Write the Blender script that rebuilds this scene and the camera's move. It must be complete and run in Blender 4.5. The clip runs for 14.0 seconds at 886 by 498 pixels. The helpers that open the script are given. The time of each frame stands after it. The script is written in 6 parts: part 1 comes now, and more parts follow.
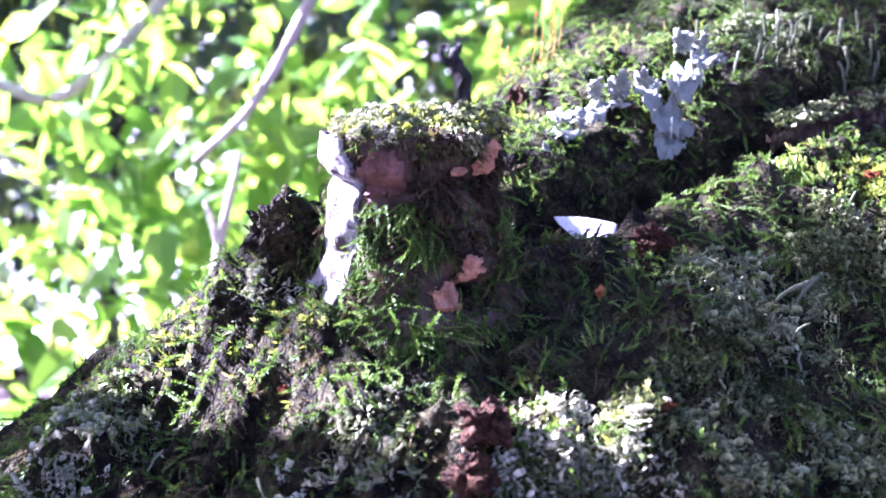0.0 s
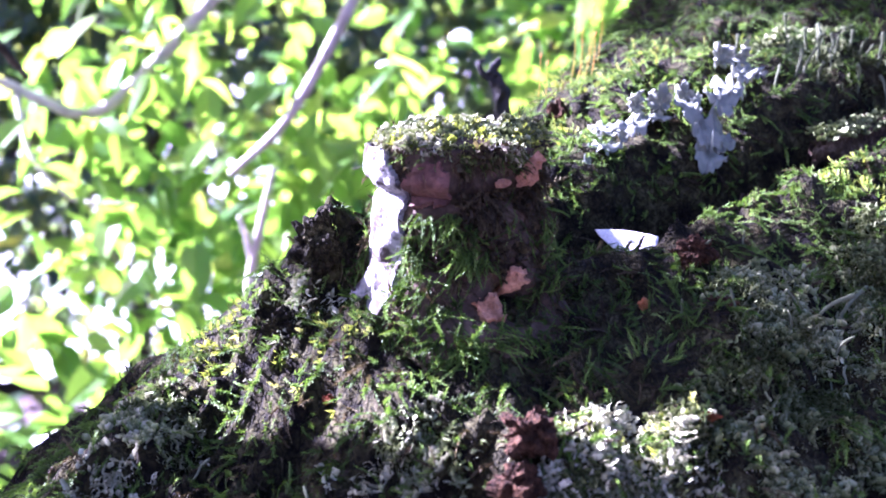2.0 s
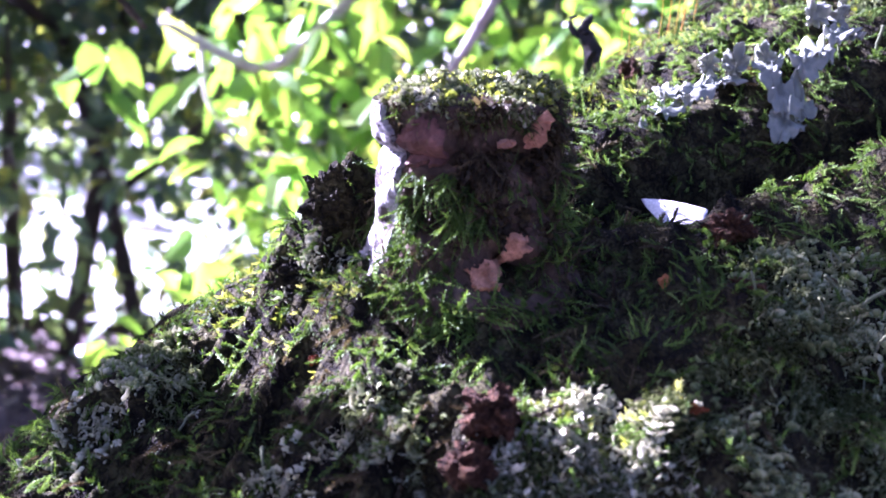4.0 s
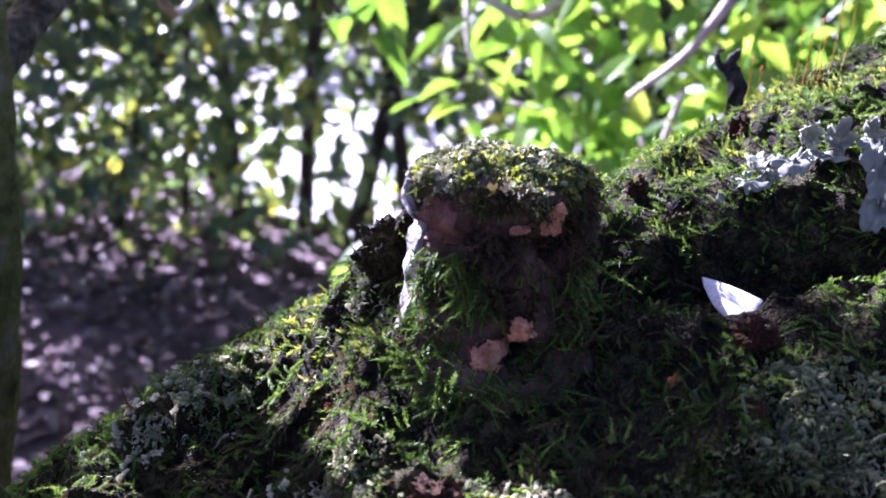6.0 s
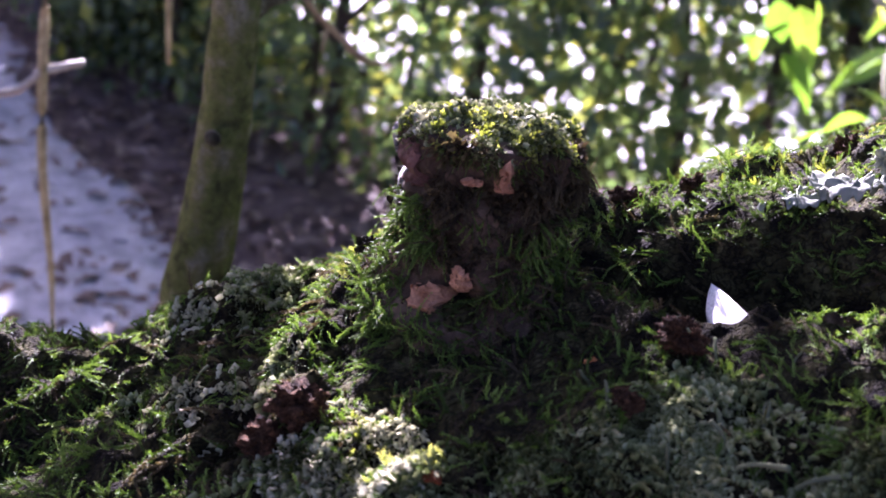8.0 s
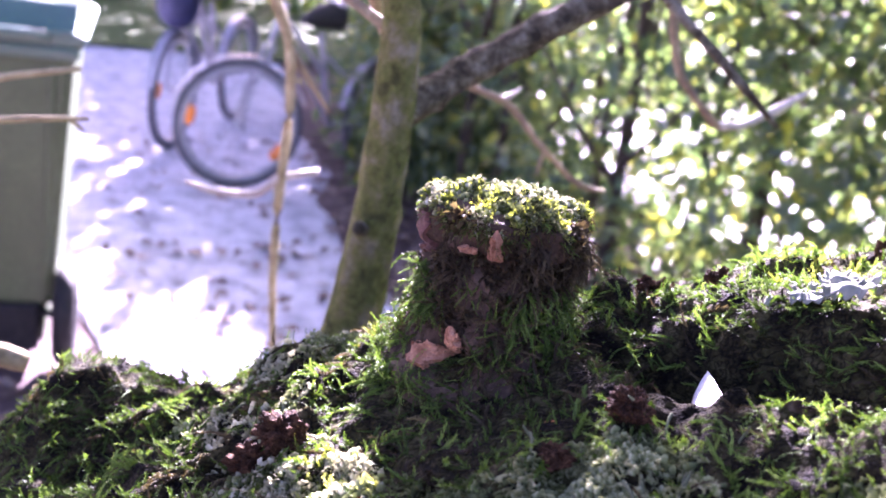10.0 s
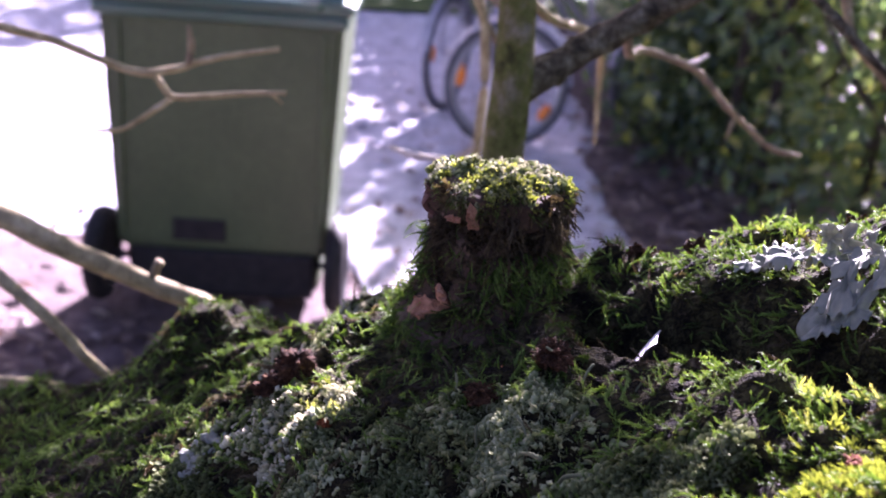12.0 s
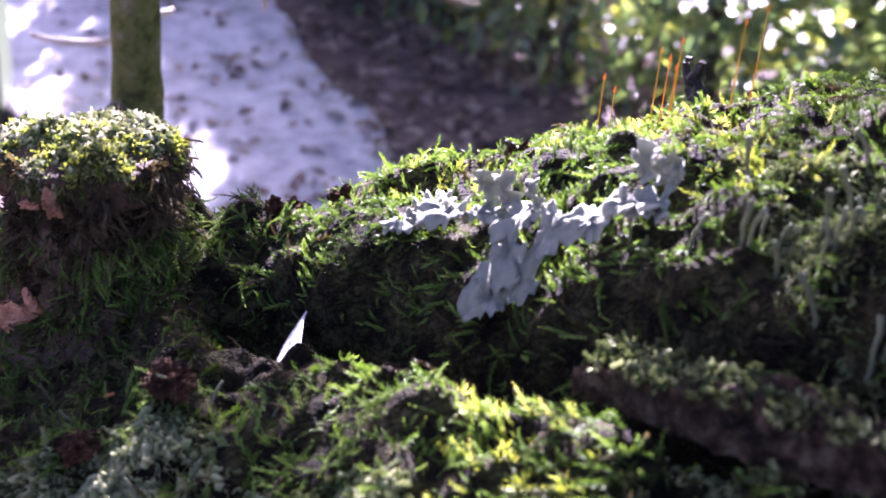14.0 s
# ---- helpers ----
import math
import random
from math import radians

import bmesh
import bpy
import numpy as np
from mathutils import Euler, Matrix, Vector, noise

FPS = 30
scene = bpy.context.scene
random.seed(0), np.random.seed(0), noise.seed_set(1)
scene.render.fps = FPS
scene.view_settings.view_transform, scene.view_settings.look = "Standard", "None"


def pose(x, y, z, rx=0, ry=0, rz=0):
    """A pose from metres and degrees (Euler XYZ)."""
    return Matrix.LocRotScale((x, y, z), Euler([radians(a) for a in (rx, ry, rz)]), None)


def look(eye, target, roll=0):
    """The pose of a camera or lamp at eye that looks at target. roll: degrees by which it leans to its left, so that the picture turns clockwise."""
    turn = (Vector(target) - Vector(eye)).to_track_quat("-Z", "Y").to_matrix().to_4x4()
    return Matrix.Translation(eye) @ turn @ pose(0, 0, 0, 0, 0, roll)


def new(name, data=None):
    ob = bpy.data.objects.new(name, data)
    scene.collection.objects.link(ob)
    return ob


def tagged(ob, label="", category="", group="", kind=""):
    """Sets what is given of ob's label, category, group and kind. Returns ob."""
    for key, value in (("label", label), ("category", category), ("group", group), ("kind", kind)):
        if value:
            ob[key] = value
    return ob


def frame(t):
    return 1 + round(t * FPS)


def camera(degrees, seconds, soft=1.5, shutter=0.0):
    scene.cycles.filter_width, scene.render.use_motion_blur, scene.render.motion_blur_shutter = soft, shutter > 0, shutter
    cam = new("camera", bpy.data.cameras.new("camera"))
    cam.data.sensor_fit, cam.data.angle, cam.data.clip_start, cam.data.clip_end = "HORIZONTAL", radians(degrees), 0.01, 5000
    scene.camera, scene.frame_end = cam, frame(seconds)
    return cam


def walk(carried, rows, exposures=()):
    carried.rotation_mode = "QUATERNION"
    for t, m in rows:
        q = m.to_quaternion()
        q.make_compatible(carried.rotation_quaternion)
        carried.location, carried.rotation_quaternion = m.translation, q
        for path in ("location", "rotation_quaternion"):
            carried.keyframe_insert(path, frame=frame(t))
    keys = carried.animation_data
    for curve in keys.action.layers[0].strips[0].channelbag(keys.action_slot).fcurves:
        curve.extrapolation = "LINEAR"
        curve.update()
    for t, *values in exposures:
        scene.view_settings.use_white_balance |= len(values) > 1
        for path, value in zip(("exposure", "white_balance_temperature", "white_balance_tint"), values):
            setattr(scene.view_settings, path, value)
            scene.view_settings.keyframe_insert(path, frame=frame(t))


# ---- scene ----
cam = camera(43.7, 14.0, soft=1.8)
PATH = [
    (0, (-0.003, 0.002, 1.453), (0.045, 1.951, 1.007), 3.1),
    (0.5, (-0.006, -0.001, 1.452), (0.065, 1.95, 1.018), 3.8),
    (1, (-0.009, 0.009, 1.448), (0.054, 1.966, 1.038), 3.4),
    (1.2, (0.002, 0.004, 1.444), (-0.016, 1.955, 1.008), 1.9),
    (1.5, (-0.005, 0.002, 1.451), (0.039, 1.959, 1.044), 3.3),
    (2, (-0.007, 0.0, 1.452), (-0.013, 1.955, 1.031), 3.0),
    (2.5, (0.001, -0.002, 1.45), (-0.063, 1.943, 0.988), 2.7),
    (2.7, (0.004, 0.0, 1.447), (-0.106, 1.943, 0.988), 2.4),
    (4.8, (0.072, 0.026, 1.465), (-0.442, 1.876, 0.905), 4.4),
    (5, (0.078, 0.025, 1.471), (-0.482, 1.857, 0.896), 4.4),
    (5.5, (0.099, 0.032, 1.474), (-0.576, 1.806, 0.845), 4.9),
    (6, (0.107, 0.045, 1.496), (-0.717, 1.738, 0.824), 5.3),
    (6.5, (0.142, 0.056, 1.506), (-0.872, 1.641, 0.828), 6.6),
    (7, (0.18, 0.086, 1.506), (-0.976, 1.543, 0.771), 6.9),
    (7.2, (0.187, 0.093, 1.5), (-1.033, 1.487, 0.747), 7.3),
    (9.3, (0.26, 0.146, 1.495), (-1.39, 1.076, 0.854), 8.6),
    (9.5, (0.264, 0.15, 1.491), (-1.411, 1.057, 0.879), 8.5),
    (10, (0.28, 0.171, 1.497), (-1.485, 0.913, 0.919), 8.2),
    (10.5, (0.299, 0.199, 1.499), (-1.536, 0.77, 0.943), 7.1),
    (11, (0.32, 0.215, 1.503), (-1.562, 0.595, 0.945), 5.1),
    (11.5, (0.337, 0.231, 1.51), (-1.529, 0.553, 0.867), 4.8),
    (12, (0.349, 0.244, 1.526), (-1.507, 0.497, 0.825), 4.3),
    (12.5, (0.344, 0.26, 1.535), (-1.438, 0.57, 0.681), 4.1),
    (13, (0.326, 0.273, 1.54), (-1.393, 0.678, 0.6), 2.8),
    (13.5, (0.305, 0.281, 1.541), (-1.369, 0.829, 0.594), 2.4),
    (14, (0.282, 0.287, 1.536), (-1.333, 1.012, 0.604), 3.7),
]
walk(cam, [(t, look(eye, target, roll)) for t, eye, target, roll in PATH],
     exposures=[(0, 4.33, 4900, 57), (2.5, 3.97, 4900, 58), (5, 3.55, 5050, 54), (6.5, 3.0, 5200, 48), (7, 2.9, 5350, 46), (9.5, 4.5, 5550, 60), (10.5, 4.57, 5550, 60), (11, 4.18, 5550, 58), (12, 3.5, 5650, 54), (12.5, 3.25, 5520, 57), (13.5, 4.08, 5520, 57), (14, 3.97, 5520, 55)])
cam.data.dof.use_dof = True
cam.data.dof.focus_distance = 0.32
cam.data.dof.aperture_fstop = 18.0

# ---- light: low sun behind the hedge, clear sky ----
SUN_TO = Vector((-0.92, 0.39, 0.51)).normalized()
world = bpy.data.worlds.new("sky")
scene.world = world
world.use_nodes = True
wn = world.node_tree.nodes
sky = wn.new("ShaderNodeTexSky")
sky.sky_type = "NISHITA"
sky.sun_disc = False
sky.air_density, sky.dust_density, sky.ozone_density = 0.9, 4.0, 0.3
sky.sun_elevation = math.asin(SUN_TO.z)
sky.sun_rotation = math.atan2(SUN_TO.x, SUN_TO.y)
wn["Background"].inputs["Strength"].default_value = 0.022
world.node_tree.links.new(sky.outputs[0], wn["Background"].inputs["Color"])
sun_data = bpy.data.lights.new("sun", "SUN")
sun_data.energy = 5.0
sun_data.angle = radians(0.5)
sun_data.color = (1.0, 0.94, 0.84)
sun = new("sun", sun_data)
sun.matrix_world = look(SUN_TO * 40, (0, 0, 0))


# ---- materials ----
def ramp_nodes(nt, fac, stops):
    r = nt.nodes.new("ShaderNodeValToRGB")
    while len(r.color_ramp.elements) < len(stops):
        r.color_ramp.elements.new(0.5)
    for e, (p, c) in zip(r.color_ramp.elements, stops):
        e.position, e.color = p, (*c, 1)
    nt.links.new(fac, r.inputs[0])
    return r.outputs[0]


def noise_out(nt, scale, detail=6, rough=0.6, stretch=(1, 1, 1)):
    tc = nt.nodes.new("ShaderNodeTexCoord")
    mp = nt.nodes.new("ShaderNodeMapping")
    mp.inputs["Scale"].default_value = stretch
    n = nt.nodes.new("ShaderNodeTexNoise")
    n.inputs["Scale"].default_value, n.inputs["Detail"].default_value, n.inputs["Roughness"].default_value = scale, detail, rough
    nt.links.new(tc.outputs["Object"], mp.inputs[0])
    nt.links.new(mp.outputs[0], n.inputs["Vector"])
    return n.outputs["Fac"]


def mix_col(nt, fac, a, b, blend="MIX"):
    m = nt.nodes.new("ShaderNodeMix")
    m.data_type, m.blend_type = "RGBA", blend
    for sock, v in ((m.inputs[0], fac), (m.inputs[6], a), (m.inputs[7], b)):
        if isinstance(v, (int, float)):
            sock.default_value = v
        elif isinstance(v, tuple):
            sock.default_value = (*v, 1)
        else:
            nt.links.new(v, sock)
    return m.outputs[2]


def surface(name, stops, scale, rough=0.8, bump=0.3, bump_dist=0.002, fine=None, metal=0.0, stretch=(1, 1, 1), spots=None, spec=0.3, cracks=0.0):
    """A solid surface: coarse colour noise, finer grain over it, a relief from both, and dark cracks if wanted (cracks: cells to a metre)."""
    m = bpy.data.materials.new(name)
    m.use_nodes = True
    nt = m.node_tree
    b = nt.nodes["Principled BSDF"]
    a = noise_out(nt, scale, stretch=stretch)
    g = noise_out(nt, fine or scale * 7, 4, 0.7, stretch=stretch)
    col = ramp_nodes(nt, a, stops)
    grain = ramp_nodes(nt, g, [(0.25, (0.55, 0.55, 0.55)), (0.75, (1.35, 1.35, 1.35))])
    col = mix_col(nt, 0.8, col, grain, "MULTIPLY")
    if spots:
        s_scale, s_col, lo, hi, s_stretch = spots
        sp = ramp_nodes(nt, noise_out(nt, s_scale, 3, 0.5, s_stretch), [(lo, (0, 0, 0)), (hi, (1, 1, 1))])
        col = mix_col(nt, sp, col, s_col)
    nt.links.new(col, b.inputs["Base Color"])
    b.inputs["Roughness"].default_value = rough
    b.inputs["Metallic"].default_value = metal
    b.inputs["Specular IOR Level"].default_value = spec
    add = nt.nodes.new("ShaderNodeMath")
    nt.links.new(a, add.inputs[0])
    nt.links.new(g, add.inputs[1])
    height = add.outputs[0]
    if cracks:
        tc = nt.nodes.new("ShaderNodeTexCoord")
        mp = nt.nodes.new("ShaderNodeMapping")
        mp.inputs["Rotation"].default_value = (0, 0, radians(26))
        mp.inputs["Scale"].default_value = (1, 0.45, 1)
        wob = nt.nodes.new("ShaderNodeTexNoise")
        wob.inputs["Scale"].default_value = cracks * 1.5
        warp = nt.nodes.new("ShaderNodeMix")
        warp.data_type, warp.blend_type = "RGBA", "LINEAR_LIGHT"
        warp.inputs[0].default_value = 1.6 / cracks
        vor = nt.nodes.new("ShaderNodeTexVoronoi")
        vor.feature = "DISTANCE_TO_EDGE"
        vor.inputs["Scale"].default_value = cracks
        nt.links.new(tc.outputs["Object"], mp.inputs[0])
        nt.links.new(mp.outputs[0], wob.inputs["Vector"])
        nt.links.new(mp.outputs[0], warp.inputs[6])
        nt.links.new(wob.outputs["Color"], warp.inputs[7])
        nt.links.new(warp.outputs[2], vor.inputs["Vector"])
        edge = ramp_nodes(nt, vor.outputs["Distance"], [(0.0, (0.3, 0.3, 0.3)), (0.14, (1, 1, 1))])
        nt.links.new(mix_col(nt, 1.0, col, edge, "MULTIPLY"), b.inputs["Base Color"])
        deep = nt.nodes.new("ShaderNodeMath")
        deep.operation = "ADD"
        nt.links.new(height, deep.inputs[0])
        nt.links.new(edge, deep.inputs[1])
        height = deep.outputs[0]
    bp = nt.nodes.new("ShaderNodeBump")
    bp.inputs["Strength"].default_value, bp.inputs["Distance"].default_value = bump, bump_dist
    nt.links.new(height, bp.inputs["Height"])
    nt.links.new(bp.outputs[0], b.inputs["Normal"])
    return m


def leafy(name, stops, thin=0.45, rough=0.5, spec=0.3, scale=40.0, through_tint=(1.25, 1.2, 0.5), island=0.35):
    """Thin plant tissue: its tone varies from piece to piece, and light comes through it."""
    m = bpy.data.materials.new(name)
    m.use_nodes = True
    nt = m.node_tree
    b = nt.nodes["Principled BSDF"]
    geo = nt.nodes.new("ShaderNodeNewGeometry")
    att = nt.nodes.new("ShaderNodeAttribute")
    att.attribute_name = "tone"
    n = noise_out(nt, scale, 3)
    s1 = nt.nodes.new("ShaderNodeMath")
    s1.operation = "MULTIPLY_ADD"
    nt.links.new(geo.outputs["Random Per Island"], s1.inputs[0])
    s1.inputs[1].default_value = island
    nt.links.new(att.outputs["Fac"], s1.inputs[2])
    s2 = nt.nodes.new("ShaderNodeMath")
    s2.operation = "MULTIPLY_ADD"
    nt.links.new(n, s2.inputs[0])
    s2.inputs[1].default_value = 0.5
    nt.links.new(s1.outputs[0], s2.inputs[2])
    half = nt.nodes.new("ShaderNodeMath")
    half.operation = "MULTIPLY"
    nt.links.new(s2.outputs[0], half.inputs[0])
    half.inputs[1].default_value = 0.55
    col = ramp_nodes(nt, half.outputs[0], stops)
    nt.links.new(col, b.inputs["Base Color"])
    b.inputs["Roughness"].default_value = rough
    b.inputs["Specular IOR Level"].default_value = spec
    tr = nt.nodes.new("ShaderNodeBsdfTranslucent")
    nt.links.new(mix_col(nt, 1.0, col, through_tint, "MULTIPLY"), tr.inputs[0])
    mx = nt.nodes.new("ShaderNodeMixShader")
    mx.inputs[0].default_value = thin
    nt.links.new(b.outputs[0], mx.inputs[1])
    nt.links.new(tr.outputs[0], mx.inputs[2])
    nt.links.new(mx.outputs[0], nt.nodes["Material Output"].inputs[0])
    return m


M_BARK = surface("mossy_bark", [(0.36, (0.010, 0.008, 0.004)), (0.47, (0.034, 0.029, 0.011)), (0.56, (0.062, 0.058, 0.020)), (0.68, (0.12, 0.11, 0.048))], 120, 0.95, 1.0, 0.003, 900, spec=0.15, cracks=170)
M_PLATE = surface("bare_bark", [(0.36, (0.03, 0.02, 0.014)), (0.5, (0.105, 0.068, 0.042)), (0.66, (0.25, 0.19, 0.135))], 210, 0.92, 1.0, 0.004, 1000, spec=0.15)
M_WOOD = surface("rotten_wood", [(0.3, (0.026, 0.016, 0.009)), (0.55, (0.075, 0.048, 0.028)), (0.72, (0.15, 0.105, 0.066))], 120, 0.85, 0.7, 0.001, 700)
M_FACE = surface("red_brown_wood", [(0.35, (0.050, 0.022, 0.015)), (0.65, (0.14, 0.066, 0.048))], 110, 0.8, 0.6, 0.0008, 600)
M_PINK = surface("fresh_pale_wood", [(0.35, (0.28, 0.125, 0.060)), (0.65, (0.54, 0.295, 0.175))], 260, 0.8, 0.9, 0.0010, 1100)
M_WHITE_BARK = surface("white_birch_bark", [(0.35, (0.22, 0.21, 0.20)), (0.65, (0.46, 0.45, 0.44))], 170, 0.75, 1.0, 0.0020, 650,
                       spots=(150, (0.07, 0.055, 0.045), 0.50, 0.58, (1, 1, 1.5)))
M_RED = surface("brick_red_crumb", [(0.3, (0.075, 0.020, 0.006)), (0.7, (0.17, 0.050, 0.014))], 300, 0.8, 0.6, 0.0006, spec=0.1)
M_LUMP = surface("brown_bark_crumb", [(0.3, (0.040, 0.019, 0.009)), (0.7, (0.165, 0.082, 0.038))], 240, 0.95, 1.0, 0.0016, spec=0.15, cracks=420)
M_SHELL = surface("chalk_white_shell", [(0.3, (0.78, 0.77, 0.78)), (0.7, (0.86, 0.86, 0.86))], 150, 0.35, 0.15, 0.0003, spec=0.5)
M_CAP = surface("pale_mushroom", [(0.3, (0.36, 0.32, 0.28)), (0.7, (0.55, 0.51, 0.46))], 300, 0.6, 0.3, 0.0003)
M_BLACK = surface("black_withered_leaf", [(0.3, (0.008, 0.008, 0.008)), (0.7, (0.03, 0.025, 0.02))], 200, 0.6, 0.5, 0.0006)
M_ORANGE = surface("orange_fungus", [(0.3, (0.42, 0.13, 0.03)), (0.7, (0.6, 0.24, 0.08))], 300, 0.5, 0.2, 0.0004)
M_SAPLING = surface("green_sapling_bark", [(0.36, (0.07, 0.072, 0.024)), (0.47, (0.15, 0.165, 0.04)), (0.56, (0.19, 0.18, 0.07)), (0.68, (0.27, 0.25, 0.16))], 60, 0.9, 1.0, 0.003, 320, spec=0.15)
M_BRANCH = surface("dark_lichened_branch", [(0.36, (0.055, 0.046, 0.028)), (0.5, (0.15, 0.13, 0.078)), (0.66, (0.32, 0.30, 0.21))], 110, 0.9, 1.0, 0.003, 520, spec=0.15)
M_TWIG = surface("lichened_twig", [(0.3, (0.13, 0.1, 0.07)), (0.6, (0.3, 0.25, 0.14)), (0.8, (0.42, 0.4, 0.3))], 60, 0.8, 0.6, 0.001, 300)
# tan twig bark, made lighter and yellower for the sun on its upper side
M_TAN_TWIG = surface("sunlit_tan_mossy_twig", [(0.3, (0.20, 0.165, 0.075)), (0.6, (0.42, 0.36, 0.19)), (0.8, (0.56, 0.52, 0.35))], 70, 0.8, 0.6, 0.001, 300)
M_PALE_TWIG = surface("pale_twig", [(0.3, (0.35, 0.31, 0.25)), (0.7, (0.6, 0.56, 0.48))], 50, 0.7, 0.4, 0.001, 300)
M_STEM = surface("dark_stem_bark", [(0.3, (0.025, 0.02, 0.015)), (0.7, (0.07, 0.055, 0.04))], 20, 0.9, 0.6, 0.004)
M_SOIL = surface("leaf_mould_soil", [(0.3, (0.055, 0.038, 0.039)), (0.55, (0.13, 0.092, 0.092)), (0.75, (0.24, 0.185, 0.178))], 5, 0.95, 0.8, 0.02, 38)
M_GRAVEL = surface("grey_gravel", [(0.36, (0.32, 0.325, 0.385)), (0.5, (0.49, 0.495, 0.575)), (0.66, (0.64, 0.64, 0.71))], 7, 0.9, 0.8, 0.015, 55)
M_YARD = surface("pale_gravel", [(0.3, (0.46, 0.455, 0.49)), (0.7, (0.68, 0.67, 0.70))], 4, 0.9, 0.5, 0.01, 50)
M_LAWN = surface("rough_lawn", [(0.3, (0.03, 0.065, 0.015)), (0.7, (0.09, 0.14, 0.035))], 6, 0.9, 0.6, 0.02, 60)
M_BIN = surface("green_bin_plastic", [(0.3, (0.060, 0.095, 0.040)), (0.7, (0.085, 0.125, 0.055))], 4, 0.42, 0.1, 0.001, 120, spec=0.5)
M_BIN_LID = surface("green_lid_plastic", [(0.3, (0.045, 0.12, 0.085)), (0.7, (0.06, 0.155, 0.11))], 5, 0.32, 0.1, 0.001, 120, spec=1.0)
M_RUBBER = surface("black_rubber", [(0.3, (0.012, 0.012, 0.013)), (0.7, (0.03, 0.03, 0.03))], 30, 0.7, 0.2, 0.001)
# tyre rubber lightened to grey to stand for glare and haze over it
M_TYRE = surface("haze_grey_tyre", [(0.3, (0.07, 0.07, 0.085)), (0.7, (0.13, 0.13, 0.155))], 30, 0.75, 0.3, 0.001)
M_STEEL = surface("grey_painted_steel", [(0.3, (0.24, 0.24, 0.28)), (0.7, (0.36, 0.36, 0.41))], 20, 0.35, 0.1, 0.0005, metal=0.2, spec=0.5)
M_BAG = surface("navy_cloth", [(0.3, (0.01, 0.012, 0.04)), (0.7, (0.03, 0.035, 0.09))], 20, 0.6, 0.3, 0.002)
M_REFLECTOR = surface("orange_reflector", [(0.3, (0.8, 0.2, 0.03)), (0.7, (0.9, 0.28, 0.05))], 30, 0.25, 0.1, 0.0005, spec=0.6)
M_MOSS = leafy("feather_moss", [(0.08, (0.018, 0.022, 0.005)), (0.35, (0.050, 0.094, 0.014)), (0.6, (0.112, 0.196, 0.030)), (0.9, (0.265, 0.375, 0.085))], 0.28, 0.6, 0.25, 60, (1.1, 1.15, 0.5), 0.1)
M_MOSS_BROWN = leafy("brown_old_moss", [(0.1, (0.02, 0.015, 0.009)), (0.5, (0.07, 0.054, 0.028)), (0.9, (0.16, 0.135, 0.06))], 0.25, 0.7, 0.2, 60, (1.0, 0.95, 0.6), 0.1)
# yellow-green moss, its colour raised so that sunlit spots look brighter
M_MOSS_SUN_YELLOW = leafy("sunlit_yellow_green_moss", [(0.1, (0.09, 0.12, 0.02)), (0.5, (0.22, 0.28, 0.05)), (0.9, (0.56, 0.58, 0.25))], 0.40, 0.6, 0.2, 60, (1.25, 1.15, 0.5), 0.1)
# lichen tones reach down to near black for the shade between the frills
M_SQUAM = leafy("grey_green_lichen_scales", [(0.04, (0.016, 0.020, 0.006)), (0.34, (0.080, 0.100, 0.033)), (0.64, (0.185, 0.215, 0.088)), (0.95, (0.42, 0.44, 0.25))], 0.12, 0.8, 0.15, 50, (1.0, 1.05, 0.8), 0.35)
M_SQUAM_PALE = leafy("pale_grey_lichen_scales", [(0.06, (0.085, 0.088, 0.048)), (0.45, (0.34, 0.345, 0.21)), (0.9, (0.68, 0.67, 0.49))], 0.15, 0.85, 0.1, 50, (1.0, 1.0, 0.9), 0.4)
M_POD = leafy("cup_lichen_green", [(0.1, (0.08, 0.095, 0.05)), (0.5, (0.15, 0.17, 0.095)), (0.9, (0.27, 0.29, 0.19))], 0.15, 0.85, 0.1, 400, (1.0, 1.0, 0.8))
M_LOBE = leafy("blue_grey_leaf_lichen", [(0.1, (0.095, 0.108, 0.082)), (0.5, (0.205, 0.23, 0.18)), (0.9, (0.39, 0.41, 0.33))], 0.2, 0.7, 0.25, 420, (1.0, 0.95, 0.8))
M_SETA = leafy("moss_stalk", [(0.1, (0.3, 0.25, 0.04)), (0.5, (0.4, 0.28, 0.05)), (0.9, (0.5, 0.2, 0.04))], 0.4, 0.5, 0.3, 100, (1.1, 1.0, 0.6))
M_LEAF = leafy("fresh_shrub_leaf", [(0.05, (0.04, 0.11, 0.02)), (0.4, (0.10, 0.23, 0.035)), (0.7, (0.19, 0.34, 0.06)), (0.95, (0.36, 0.45, 0.13))], 0.6, 0.3, 0.7, 14, (1.4, 1.25, 0.45), 0.5)
M_HEDGE = leafy("glossy_hedge_leaf", [(0.05, (0.034, 0.066, 0.046)), (0.4, (0.085, 0.15, 0.095)), (0.72, (0.15, 0.21, 0.10)), (0.9, (0.43, 0.45, 0.09))], 0.55, 0.24, 1.0, 3, (1.4, 1.3, 0.5), 0.5)
M_LITTER = leafy("dry_fallen_leaf", [(0.1, (0.06, 0.04, 0.038)), (0.5, (0.18, 0.125, 0.112)), (0.9, (0.42, 0.35, 0.31))], 0.15, 0.6, 0.3, 5, (1.1, 0.9, 0.6))


